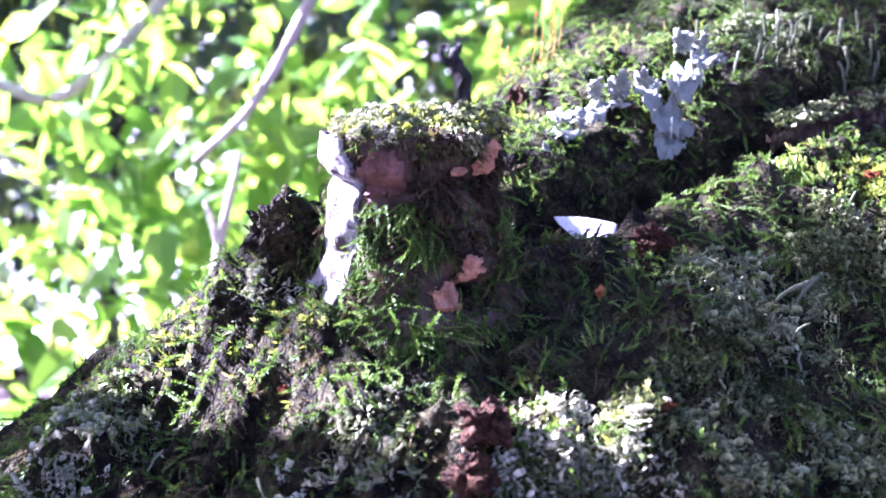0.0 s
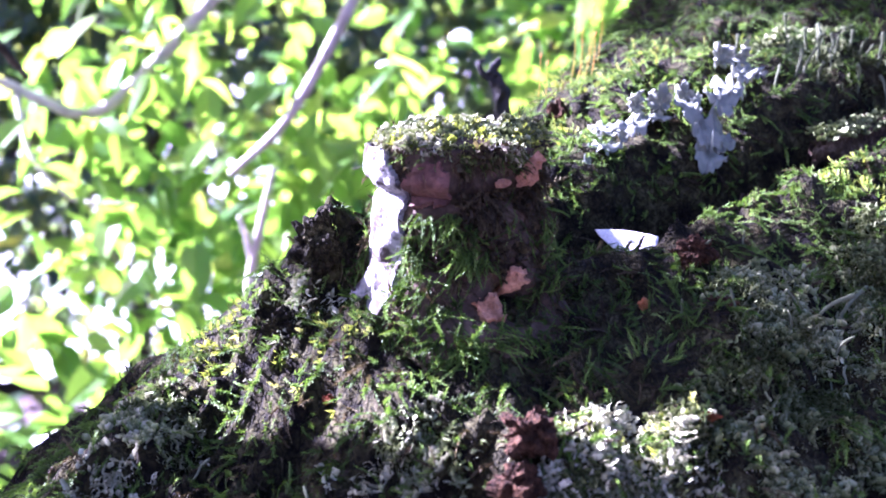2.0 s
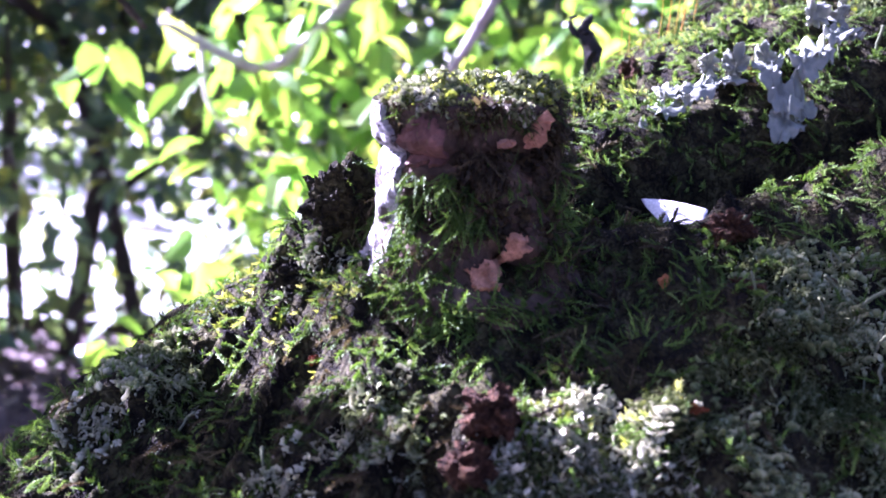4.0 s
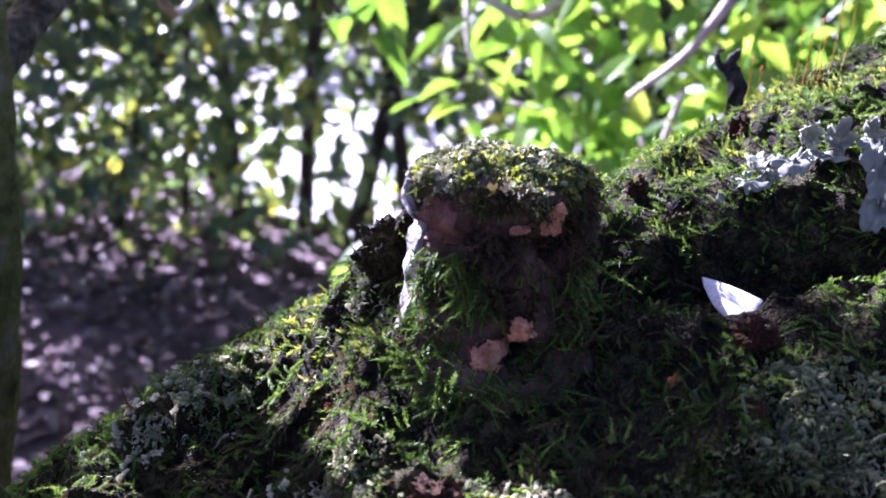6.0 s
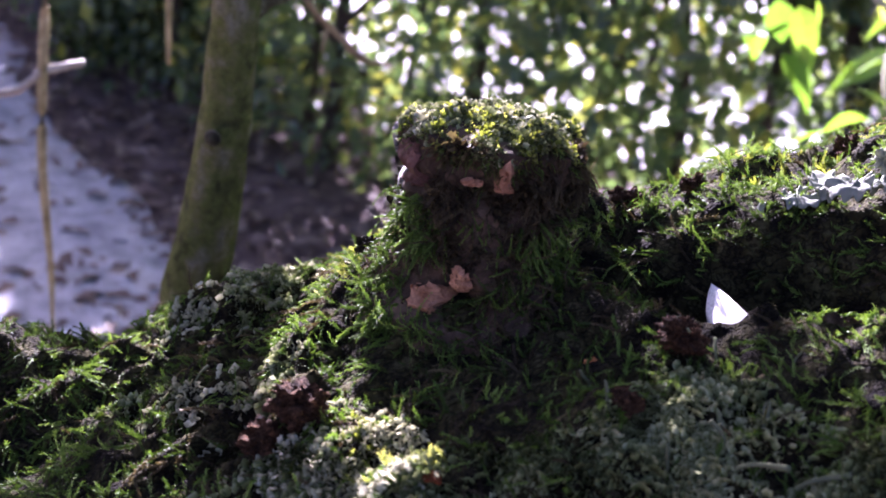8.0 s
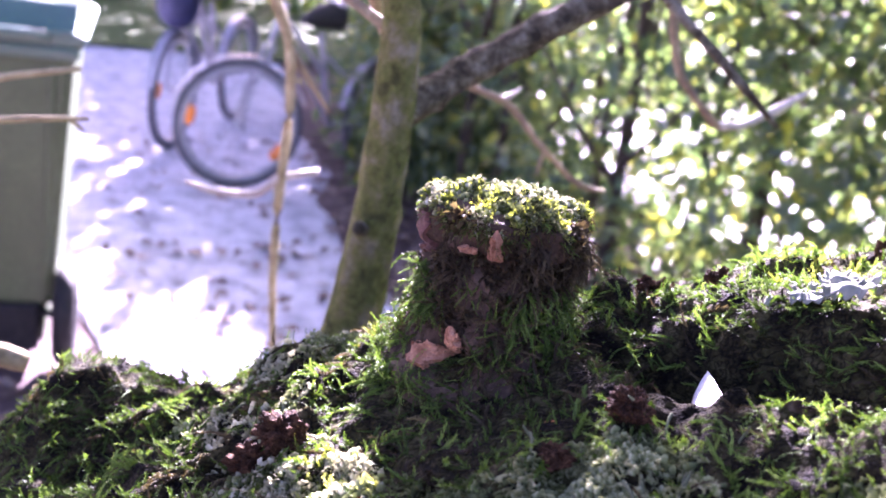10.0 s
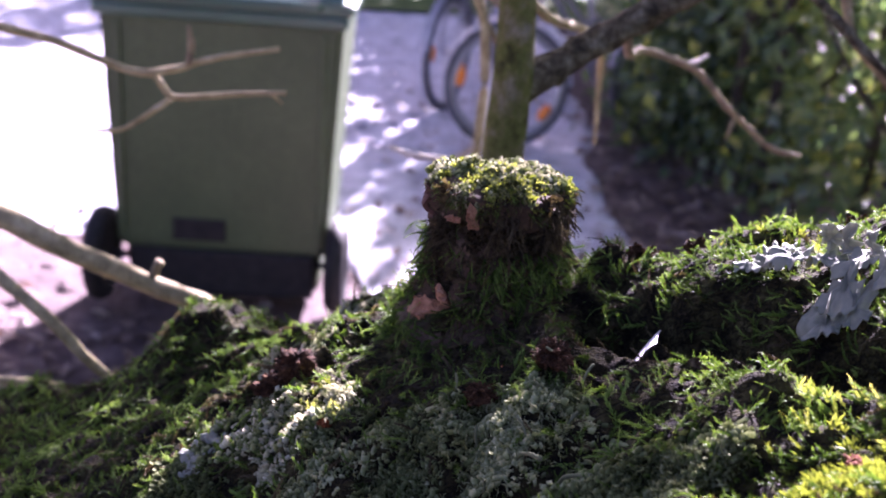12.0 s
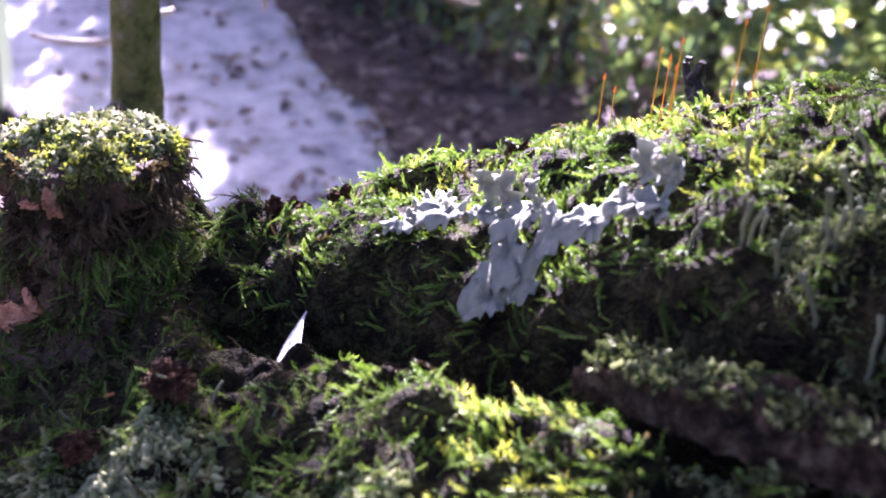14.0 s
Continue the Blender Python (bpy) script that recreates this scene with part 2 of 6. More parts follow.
# ---- helpers for building ----
def mesh_of(name, verts, faces, mat, tone=None, smooth=False):
    me = bpy.data.meshes.new(name)
    me.from_pydata([tuple(v) for v in verts] if not isinstance(verts, np.ndarray) else verts.tolist(), [], [tuple(f) for f in faces] if not isinstance(faces, np.ndarray) else faces.tolist())
    me.materials.append(mat)
    if smooth:
        me.polygons.foreach_set("use_smooth", [True] * len(me.polygons))
    if tone is not None:
        at = me.attributes.new("tone", "FLOAT", "POINT")
        at.data.foreach_set("value", np.asarray(tone, dtype=np.float32))
    me.update()
    return me


def thing(name, label, category, group="", kind="", at=(0, 0, 0)):
    ob = new(name)
    ob.empty_display_size = 0.01
    ob.location = at
    return tagged(ob, label, category, group, kind)


def part(name, me, parent, label=""):
    """One mesh object under a thing or a part; the mesh is in world places, the parent may stand anywhere unturned."""
    ob = new(name, me)
    ob.parent = parent
    off = Vector((0, 0, 0))
    p = parent
    while p is not None:
        off += Vector(p.location)
        p = p.parent
    ob.location = -off
    return tagged(ob, label) if label else ob


def solid(name, me, label, category, group="", kind=""):
    return tagged(new(name, me), label, category, group, kind)


def unit(v):
    return v / np.maximum(np.linalg.norm(v, axis=-1, keepdims=True), 1e-9)


def tube(points, radii, sides=8, wob=0.0, seed=0, cap=True):
    """A bent, tapering tube along points, smoothed to more rings; returns verts and faces."""
    rng = np.random.default_rng(seed)
    P = np.array(points, float)
    R = np.array(radii if hasattr(radii, "__len__") else [radii] * len(P), float)
    t = np.arange(len(P))
    n = (len(P) - 1) * 5 + 1
    tt = np.linspace(0, len(P) - 1, n)
    Q = np.stack([np.interp(tt, t, P[:, k]) for k in range(3)], 1)
    for _ in range(3):
        Q[1:-1] = (Q[:-2] + 2 * Q[1:-1] + Q[2:]) / 4
    r = np.interp(tt, t, R)
    T = unit(np.gradient(Q, axis=0))
    ref = np.array([0.0, 0.0, 1.0]) if abs(T[0][2]) < 0.8 else np.array([1.0, 0.0, 0.0])
    A = unit(np.cross(T, ref))
    B = np.cross(T, A)
    ang = np.linspace(0, 2 * np.pi, sides, endpoint=False)
    rr = r[:, None] * (1 + wob * rng.normal(size=(n, sides)))
    V = Q[:, None] + rr[..., None] * (A[:, None] * np.cos(ang)[None, :, None] + B[:, None] * np.sin(ang)[None, :, None])
    F = []
    for i in range(n - 1):
        for j in range(sides):
            k = (j + 1) % sides
            F.append((i * sides + j, i * sides + k, (i + 1) * sides + k, (i + 1) * sides + j))
    if cap:
        F.append(tuple(range(sides - 1, -1, -1)))
        F.append(tuple((n - 1) * sides + j for j in range(sides)))
    return V.reshape(-1, 3), F


def join(pieces):
    V, F, o = [], [], 0
    for v, f in pieces:
        V.append(np.asarray(v, float))
        F += [tuple(i + o for i in q) for q in f]
        o += len(v)
    return np.concatenate(V), F


def box(cx, cy, cz, sx, sy, sz, bevel=0.0, taper=1.0, segs=2):
    bm = bmesh.new()
    bmesh.ops.create_cube(bm, size=1)
    for v in bm.verts:
        k = taper if v.co.z < 0 else 1.0
        v.co = Vector((v.co.x * sx * k + cx, v.co.y * sy * k + cy, v.co.z * sz + cz))
    if bevel:
        bmesh.ops.bevel(bm, geom=bm.edges[:], offset=bevel, segments=segs, affect="EDGES", profile=0.5)
    bm.verts.ensure_lookup_table()
    V = np.array([v.co[:] for v in bm.verts])
    F = [tuple(v.index for v in f.verts) for f in bm.faces]
    bm.free()
    return V, F


def vnoise(x, y, seed=0):
    """Smooth value noise on a unit lattice, 0 to 1."""
    x, y = np.asarray(x, float), np.asarray(y, float)
    ix, iy = np.floor(x).astype(np.int64), np.floor(y).astype(np.int64)
    fx, fy = x - ix, y - iy
    fx, fy = fx * fx * (3 - 2 * fx), fy * fy * (3 - 2 * fy)

    def h(a, b):
        k = (a * 374761393 + b * 668265263 + seed * 974634777) & 0xFFFFFFFF
        k = ((k ^ (k >> 13)) * 1274126177) & 0xFFFFFFFF
        return ((k ^ (k >> 16)) & 0xFFFF) / 65535.0

    return (h(ix, iy) * (1 - fx) + h(ix + 1, iy) * fx) * (1 - fy) + (h(ix, iy + 1) * (1 - fx) + h(ix + 1, iy + 1) * fx) * fy


def fbm(x, y, size, seed=0, octaves=3):
    v, a, tot = 0, 1.0, 0
    for k in range(octaves):
        v = v + a * (vnoise(np.asarray(x) / size, np.asarray(y) / size, seed + k) - 0.5)
        tot, a, size = tot + a, a * 0.5, size * 0.5
    return v / tot


def smooth(a, b, x):
    k = np.clip((x - a) / (b - a), 0, 1)
    return k * k * (3 - 2 * k)


# ---- the leaning trunk: its upper surface as a function of the plan ----
UP = np.array([0.436, 0.900])
ACROSS = np.array([0.900, -0.436])
S_MID, S_FLAT, S_ROUND = -0.08, 0.125, 0.10
# x, y, radius, height of lumps and hollows on the trunk
LUMPS = [(-0.010, 0.303, 0.036, 0.011), (-0.030, 0.283, 0.013, 0.010), (-0.046, 0.330, 0.018, 0.030), (-0.012, 0.354, 0.010, 0.009),
         (-0.128, 0.200, 0.030, 0.030), (-0.095, 0.268, 0.020, 0.010), (-0.061, 0.214, 0.022, -0.012), (-0.075, 0.288, 0.014, -0.008),
         (0.015, 0.243, 0.012, 0.007), (-0.012, 0.252, 0.010, 0.006), (0.172, 0.368, 0.022, 0.007), (0.100, 0.428, 0.030, 0.006),
         (0.062, 0.290, 0.030, 0.004), (0.002, 0.236, 0.007, -0.012), (-0.046, 0.262, 0.014, -0.006), (0.049, 0.244, 0.008, 0.005), (0.029, 0.242, 0.009, 0.004), (-0.087, 0.290, 0.012, 0.006),
         (0.073, 0.343, 0.010, -0.006), (0.057, 0.336, 0.010, -0.007), (0.066, 0.334, 0.009, -0.006), (0.174, 0.394, 0.010, -0.022), (0.160, 0.391, 0.008, -0.020), (0.195, 0.403, 0.012, -0.022)]


def plan_us(x, y):
    return x * UP[0] + y * UP[1], x * ACROSS[0] + y * ACROSS[1]


RUGGED = [(-0.058, 0.285, 0.034), (-0.050, 0.322, 0.026), (-0.022, 0.240, 0.026), (-0.092, 0.272, 0.034), (0.006, 0.236, 0.014), (-0.05, 0.245, 0.03), (0.060, 0.345, 0.016)]


# where the far flank begins to fall away, by the place along the trunk
CREST_U = [-0.2, 0.05, 0.15, 0.22, 0.27, 0.33, 0.43, 0.55, 0.9]
CREST_S = [-0.19, -0.215, -0.275, -0.262, -0.227, -0.169, -0.163, -0.153, -0.179]


def flank_drop(u, s):
    """How far the skin lies under the plain slope: the far flank, the bend of the upper end, the sag of the lower one."""
    e = np.maximum(0, np.interp(u, CREST_U, CREST_S) - s)
    side = np.where(e < 0.012, e * e / 0.020, 0.0072 + 1.2 * (e - 0.012))
    bend = 0.91 * np.clip(u - 0.489, 0, 0.14) ** 2 + 0.255 * np.maximum(0, u - 0.629)
    return side + bend + np.interp(u, [-0.2, 0.05, 0.15, 0.25], [0.0055, 0.019, 0.011, 0.0])


def trunk_top(x, y, fine=True, split=True):
    x, y = np.asarray(x, float), np.asarray(y, float)
    yy = y - 0.3
    u, s = plan_us(x, y)
    plane = 1.3585 + 0.1559 * x + 0.3788 * yy
    curved = 1.3632 + 0.1910 * x + 0.3605 * yy - 1.234 * x * x + 1.302 * x * yy - 0.386 * yy * yy
    w = np.exp(-(((x - 0.03) ** 2 + (y - 0.32) ** 2) / 0.24 ** 2) ** 2)
    z = plane + (curved - plane) * w - flank_drop(u, s)
    for cx, cy, r, h in LUMPS:
        z = z + h * np.exp(-((x - cx) ** 2 + (y - cy) ** 2) / r ** 2)
    # the long split in the bark and the raised ledge behind it
    along = (x - 0.03) * 0.87 + (y - 0.335) * 0.49
    d = -(x - 0.03) * 0.49 + (y - 0.335) * 0.87 + 0.006 * fbm(along, y * 0, 0.05, 5, 2)
    on = smooth(-0.02, 0.02, along) * (1 - smooth(0.5, 0.7, along))
    z = z + on * (-(0.038 if split else 0.0) * np.exp(-((d - 0.007) / 0.0095) ** 2) + 0.005 * smooth(0.016, 0.034, d) * (1 - smooth(0.06, 0.12, d)))
    if fine:
        rug = np.clip(sum(np.exp(-((x - a) ** 2 + (y - b) ** 2) / r ** 2) for a, b, r in RUGGED), 0, 1)
        z = z + rug * (0.011 * (0.35 - 2.4 * np.abs(fbm(u * 0.4, s, 0.017, 91, 3))) + 0.006 * (0.3 - 2.4 * np.abs(fbm(u * 0.6 + 1, s, 0.006, 95, 2))) + 0.003 * (0.3 - 2.4 * np.abs(fbm(u * 0.7, s, 0.003, 99, 2))))
        z = z + 0.017 * fbm(x, y, 0.036, 11, 3) + 0.011 * fbm(x, y, 0.011, 23, 2) + 0.0035 * (0.5 - 2.6 * np.abs(fbm(u * 0.45, s, 0.011, 57, 2)))
    return z


def drop(delta):
    delta = np.clip(delta, 0, S_ROUND * 0.999)
    return S_ROUND - np.sqrt(S_ROUND ** 2 - delta ** 2)


def ground_of_moss(x, y):
    """The trunk's skin at a place of the plan, its rounded sides included."""
    _, s = plan_us(x, y)
    return trunk_top(x, y) - drop(np.abs(s - S_MID) - S_FLAT)


def skin_normal(x, y, e=0.003):
    dx = (ground_of_moss(x + e, y) - ground_of_moss(x - e, y)) / (2 * e)
    dy = (ground_of_moss(x, y + e) - ground_of_moss(x, y - e)) / (2 * e)
    return unit(np.stack([-dx, -dy, np.ones_like(dx)], -1))


trunk = thing("fallen_tree_trunk", "leaning fallen tree trunk overgrown with green moss and grey lichen", "tree trunk", at=(0, 0.3, 1.2))


def build_trunk():
    us = np.concatenate([np.linspace(-2.9, -0.1, 80)[:-1], np.linspace(-0.1, 0.1, 60)[:-1], np.linspace(0.1, 0.36, 210)[:-1], np.linspace(0.36, 0.62, 130), np.linspace(0.62, 1.9, 40)[1:]])
    ss, dd = [], []
    for s in np.linspace(-S_FLAT, S_FLAT, 170):
        ss.append(s), dd.append(0.0)
    top_n = len(ss)
    right = [(S_FLAT + S_ROUND * math.sin(a), S_ROUND * (1 - math.cos(a))) for a in np.linspace(0, math.pi / 2, 34)[1:]]
    under = [((S_FLAT + S_ROUND) * math.cos(a), S_ROUND + 0.24 * math.sin(a)) for a in np.linspace(0, math.pi, 26)[1:-1]]
    left = [(-a, b) for a, b in reversed(right)]
    for a, b in right + under + left:
        ss.append(a), dd.append(b)
    ss, dd = np.array(ss), np.array(dd)
    U, S = np.meshgrid(us, ss + S_MID, indexing="ij")
    D = np.broadcast_to(dd, U.shape)
    # towards its ends the trunk swells and thins unevenly, and breaks off ragged
    far = smooth(0.75, 1.9, U) + smooth(-0.5, -2.9, U)
    girth = 1 - 0.34 * smooth(0.75, 1.9, U) + 0.30 * smooth(-0.5, -2.9, U) + 0.35 * far * fbm(U, S, 0.35, 77, 2)
    S = S_MID + (S - S_MID) * girth
    D = D * girth + 0.10 * far * ((S - S_MID) / 0.2) ** 2
    U = U + smooth(1.3, 1.9, U) * 0.5 * fbm(S * 1.0, D + 2, 0.06, 79, 2)
    U = U - smooth(-2.5, -2.9, U) * 0.4 * fbm(S + 5, D, 0.10, 83, 2)
    X, Y = U * UP[0] + S * ACROSS[0], U * UP[1] + S * ACROSS[1]
    Z = trunk_top(X, Y) - D + np.where(D > 0, 0.012 * fbm(U, S + D, 0.05, 31, 3), 0) + 0.05 * far * fbm(U, S + D, 0.22, 33, 3)
    V = np.stack([X, Y, Z], -1).reshape(-1, 3)
    n, m = U.shape
    i, j = np.meshgrid(np.arange(n - 1), np.arange(m), indexing="ij")
    k = (j + 1) % m
    F = np.stack([i * m + j, i * m + k, (i + 1) * m + k, (i + 1) * m + j], -1).reshape(-1, 4)[:, ::-1]
    faces = F.tolist() + [list(range(m)), list(range((n - 1) * m, n * m))[::-1]]
    part("bark_body", mesh_of("bark_body", V, faces, M_BARK, smooth=True), trunk, "dark damp bark under moss")


build_trunk()

# ---- the broken branch stub on the trunk ----
STUB = np.array([-0.0055, 0.3100])
STUB_RX, STUB_RY, STUB_LOW, STUB_TOP = 0.0210, 0.0200, 1.345, 1.4165


def stub_r(th, z):
    th, z = np.asarray(th, float), np.asarray(z, float)
    h = z - 1.372
    r = 1 / np.sqrt((np.cos(th) / STUB_RX) ** 2 + (np.sin(th) / STUB_RY) ** 2) + 0.012 * np.exp(-np.maximum(h, -0.003) / 0.012) * (1 - 0.85 * np.exp(-(((th - 3.6 + np.pi) % (2 * np.pi) - np.pi) / 0.7) ** 2))
    r = r + 0.0065 * fbm(np.cos(th) * 0.03 + 3, np.sin(th) * 0.03 + z * 1.3, 0.014, 41, 3) - 0.003 * np.exp(-((z - 1.4035) / 0.0022) ** 2) + 0.0016 * np.cos(3 * th + 0.6) + 0.0020 * smooth(1.4025, 1.408, z)
    # hollow beside the pale break, and the knot hole
    dth = (th - 5.45 + np.pi) % (2 * np.pi) - np.pi
    r = r - 0.011 * np.exp(-(dth / 0.22) ** 2 - ((z - 1.3755) / 0.0045) ** 2)
    dth = (th - 5.72 + np.pi) % (2 * np.pi) - np.pi
    r = r - 0.0045 * np.exp(-(dth / 0.38) ** 2 - ((z - 1.4090) / 0.0060) ** 2)
    dth = (th - 4.80 + np.pi) % (2 * np.pi) - np.pi
    return r - 0.006 * np.exp(-(dth / 0.11) ** 2 - ((z - 1.4085) / 0.003) ** 2)


def stub_point(th, z, off=0.0):
    r = stub_r(th, z) + off
    return np.stack([STUB[0] + r * np.cos(th), STUB[1] + r * np.sin(th), z + 0 * r], -1)


def build_stub():
    ths = np.linspace(0, 2 * np.pi, 120, endpoint=False)
    zs = np.linspace(STUB_LOW, STUB_TOP, 70)
    T, Z = np.meshgrid(ths, zs)
    V = [stub_point(T, Z).reshape(-1, 3)]
    m, n = len(ths), len(zs)
    F = [(i * m + j, i * m + (j + 1) % m, (i + 1) * m + (j + 1) % m, (i + 1) * m + j) for i in range(n - 1) for j in range(m)]
    for q, k in enumerate((0.9, 0.72, 0.5, 0.25)):
        ring = stub_point(ths, np.full(m, STUB_TOP))
        ring[:, :2] = STUB + (ring[:, :2] - STUB) * k
        ring[:, 2] += 0.004 * (1 - k) + 0.004 * fbm(ring[:, 0], ring[:, 1], 0.01, 51)
        V.append(ring)
        a, b = (n - 1 + q) * m, (n + q) * m
        F += [(a + j, a + (j + 1) % m, b + (j + 1) % m, b + j) for j in range(m)]
    V.append(np.array([[STUB[0], STUB[1], STUB_TOP + 0.004]]))
    c, b = (n + 4) * m, (n + 3) * m
    F += [(b + j, b + (j + 1) % m, c) for j in range(m)]
    return part("branch_stub", mesh_of("branch_stub", np.concatenate(V), F, M_WOOD, smooth=True), trunk, "short broken branch stub of rotten brown wood")


stub = build_stub()


def stub_patch(name, th0, z0, half_th, half_z, off, mat, label, seed, ragged=0.35, square=2.0):
    """A raised, ragged-edged scale of bark or wood lying on the stub."""
    n = 46
    a, b = np.meshgrid(np.linspace(-1, 1, n), np.linspace(-1, 1, n))
    edge = np.abs(a) ** square + np.abs(b) ** square + ragged * (2.4 * fbm(a + seed, b, 0.5, seed, 3) + 1.1 * fbm(a * 0.5 + seed, b, 0.12, seed + 1, 2))
    V = stub_point(th0 + a * half_th, z0 + b * half_z, off * (1 - 0.25 * edge.clip(0, 1)) + 0.0007 * fbm(a, b, 0.12, seed + 3, 2) + 0.0014 * fbm(a, b, 0.4, seed + 5, 2)).reshape(-1, 3)
    keep = (edge < 0.85)
    F = [(i * n + j, i * n + j + 1, (i + 1) * n + j + 1, (i + 1) * n + j) for i in range(n - 1) for j in range(n - 1)
         if keep[i, j] and keep[i + 1, j] and keep[i, j + 1] and keep[i + 1, j + 1]]
    bm = bmesh.new()
    vs = [bm.verts.new(v) for v in V]
    for f in F:
        bm.faces.new([vs[i] for i in f])
    bmesh.ops.delete(bm, geom=[v for v in bm.verts if not v.link_faces], context="VERTS")
    bmesh.ops.solidify(bm, geom=bm.faces[:], thickness=-min(off + 0.0012, half_z * 0.5))
    me = bpy.data.meshes.new(name)
    bm.to_mesh(me)
    bm.free()
    me.materials.append(mat)
    return part(name, me, stub, label)


stub_patch("white_bark", 3.58, 1.391, 0.57, 0.0250, 0.0006, M_WHITE_BARK, "peeling white bark with dark flecks", 7, 0.25, 5)
stub_patch("wood_face", 4.38, 1.4065, 0.27, 0.0070, 0.0002, M_FACE, "smooth red-brown wood face", 12, 0.55, 3)
stub_patch("wood_break", 5.17, 1.3750, 0.24, 0.0032, 0.0008, M_PINK, "fresh pale orange wood break", 17, 0.8)
stub_patch("wood_break", 5.46, 1.3812, 0.10, 0.0038, 0.0008, M_PINK, "fresh pale pink wood break", 19, 0.9)
stub_patch("wood_break", 5.76, 1.4080, 0.13, 0.0014, 0.0014, M_PINK, "fresh pale pink wood break", 23, 0.9)
stub_patch("wood_break", 5.74, 1.4112, 0.038, 0.0026, 0.0012, M_PINK, "fresh pale pink wood break", 29, 0.8)
stub_patch("wood_break", 5.36, 1.4076, 0.12, 0.0011, 0.0016, M_PINK, "dull pink wood break", 31, 0.8)

# ---- scattered growth ----
def scatter(name, protos, pos, dirs, ups, sizes, mat, label, category, rng, kind="stuff", tone=None):
    """Many small bodies as one mesh: each proto (verts along +x, up +z; faces) set at pos, turned to dirs, sized."""
    n = len(pos)
    if tone is None:
        tone = rng.uniform(0, 0.9, n)
    X = unit(dirs)
    Y = unit(np.cross(ups, X))
    Z = np.cross(X, Y)
    pick = rng.integers(0, len(protos), n)
    Vs, Fs, Ts, o = [], [], [], 0
    for k, (pv, pf, *extra) in enumerate(protos):
        idx = np.where(pick == k)[0]
        if not len(idx):
            continue
        loc = pv[None] * sizes[idx][:, None, None]
        w = pos[idx][:, None] + loc[..., :1] * X[idx][:, None] + loc[..., 1:2] * Y[idx][:, None] + loc[..., 2:] * Z[idx][:, None]
        Vs.append(w.reshape(-1, 3))
        pf = np.asarray(pf)
        Fs.append((pf[None] + (np.arange(len(idx)) * len(pv))[:, None, None] + o).reshape(-1, pf.shape[1]))
        Ts.append((tone[idx][:, None] + (extra[0] if extra else np.zeros(len(pv)))[None]).reshape(-1))
        o += len(idx) * len(pv)
    me = mesh_of(name, np.concatenate(Vs), np.concatenate(Fs), mat, np.concatenate(Ts))
    return solid(name, me, label, category, kind=kind)


def moss_shoot(rng, pairs=12, leaf=0.26, bend=0.5, spread=0.55, droop=0.0, width=0.17):
    """A feathery shoot of unit length: narrow overlapping leaves up a bent axis, paler to the tip."""
    V, F, dt = [], [], []
    side = rng.normal() * 0.25
    for i in range(pairs):
        t = i / (pairs - 1)
        base = np.array([t * 0.85, side * t * t, bend * t * t - droop * t ** 3])
        tan = unit(np.array([1, 2 * side * t, 2 * bend * t - 3 * droop * t * t]))
        size = leaf * (1.05 - 0.5 * t) * rng.uniform(0.8, 1.25)
        for sg in (-1, 1, 0):
            if sg == 0 and i % 3:
                continue
            out = np.array([0, sg, 0.4 if sg else 1.0]) + rng.normal(size=3) * 0.22
            d = unit(tan + out * spread)
            wdt = unit(np.cross(d, [0, -0.3 * sg, 1.0]) + rng.normal(size=3) * 0.15) * size * width
            o = len(V)
            V += [base, base + d * size * 0.4 + wdt, base + d * size, base + d * size * 0.4 - wdt]
            dt += [0.25 * t - 0.12, 0.25 * t, 0.25 * t + 0.22, 0.25 * t]
            F += [(o, o + 1, o + 2), (o, o + 2, o + 3)]
    return np.array(V), F, np.array(dt)


def brush_shoot(rng, leaves=46, leaf=0.15, bend=0.3, spread=0.7, droop=0.5, width=0.2):
    """A rope-like moss shoot of unit length: small needle leaves set all round a bent axis, paler to the tip."""
    V, F, dt = [], [], []
    side, turn = rng.normal() * 0.3, rng.uniform(0, 6.3)
    for i in range(leaves):
        t = (i / (leaves - 1)) * 0.95
        base = np.array([t, side * t * t, bend * t * t - droop * t ** 3])
        tan = unit(np.array([1, 2 * side * t, 2 * bend * t - 3 * droop * t * t]))
        a = turn + i * 2.4
        b1 = unit(np.cross(tan, [0, 0, 1.0]))
        rad = b1 * math.cos(a) + np.cross(b1, tan) * math.sin(a)
        d = unit(tan + rad * spread * rng.uniform(0.7, 1.3) * (1 - 0.45 * t))
        size = leaf * (1.15 - 0.5 * t) * rng.uniform(0.8, 1.25)
        wdt = unit(np.cross(d, rad)) * size * width
        o = len(V)
        V += [base - wdt, base + wdt, base + d * size]
        dt += [0.3 * t - 0.22, 0.3 * t - 0.22, 0.3 * t + 0.2]
        F += [(o, o + 1, o + 2)]
    return np.array(V), F, np.array(dt)


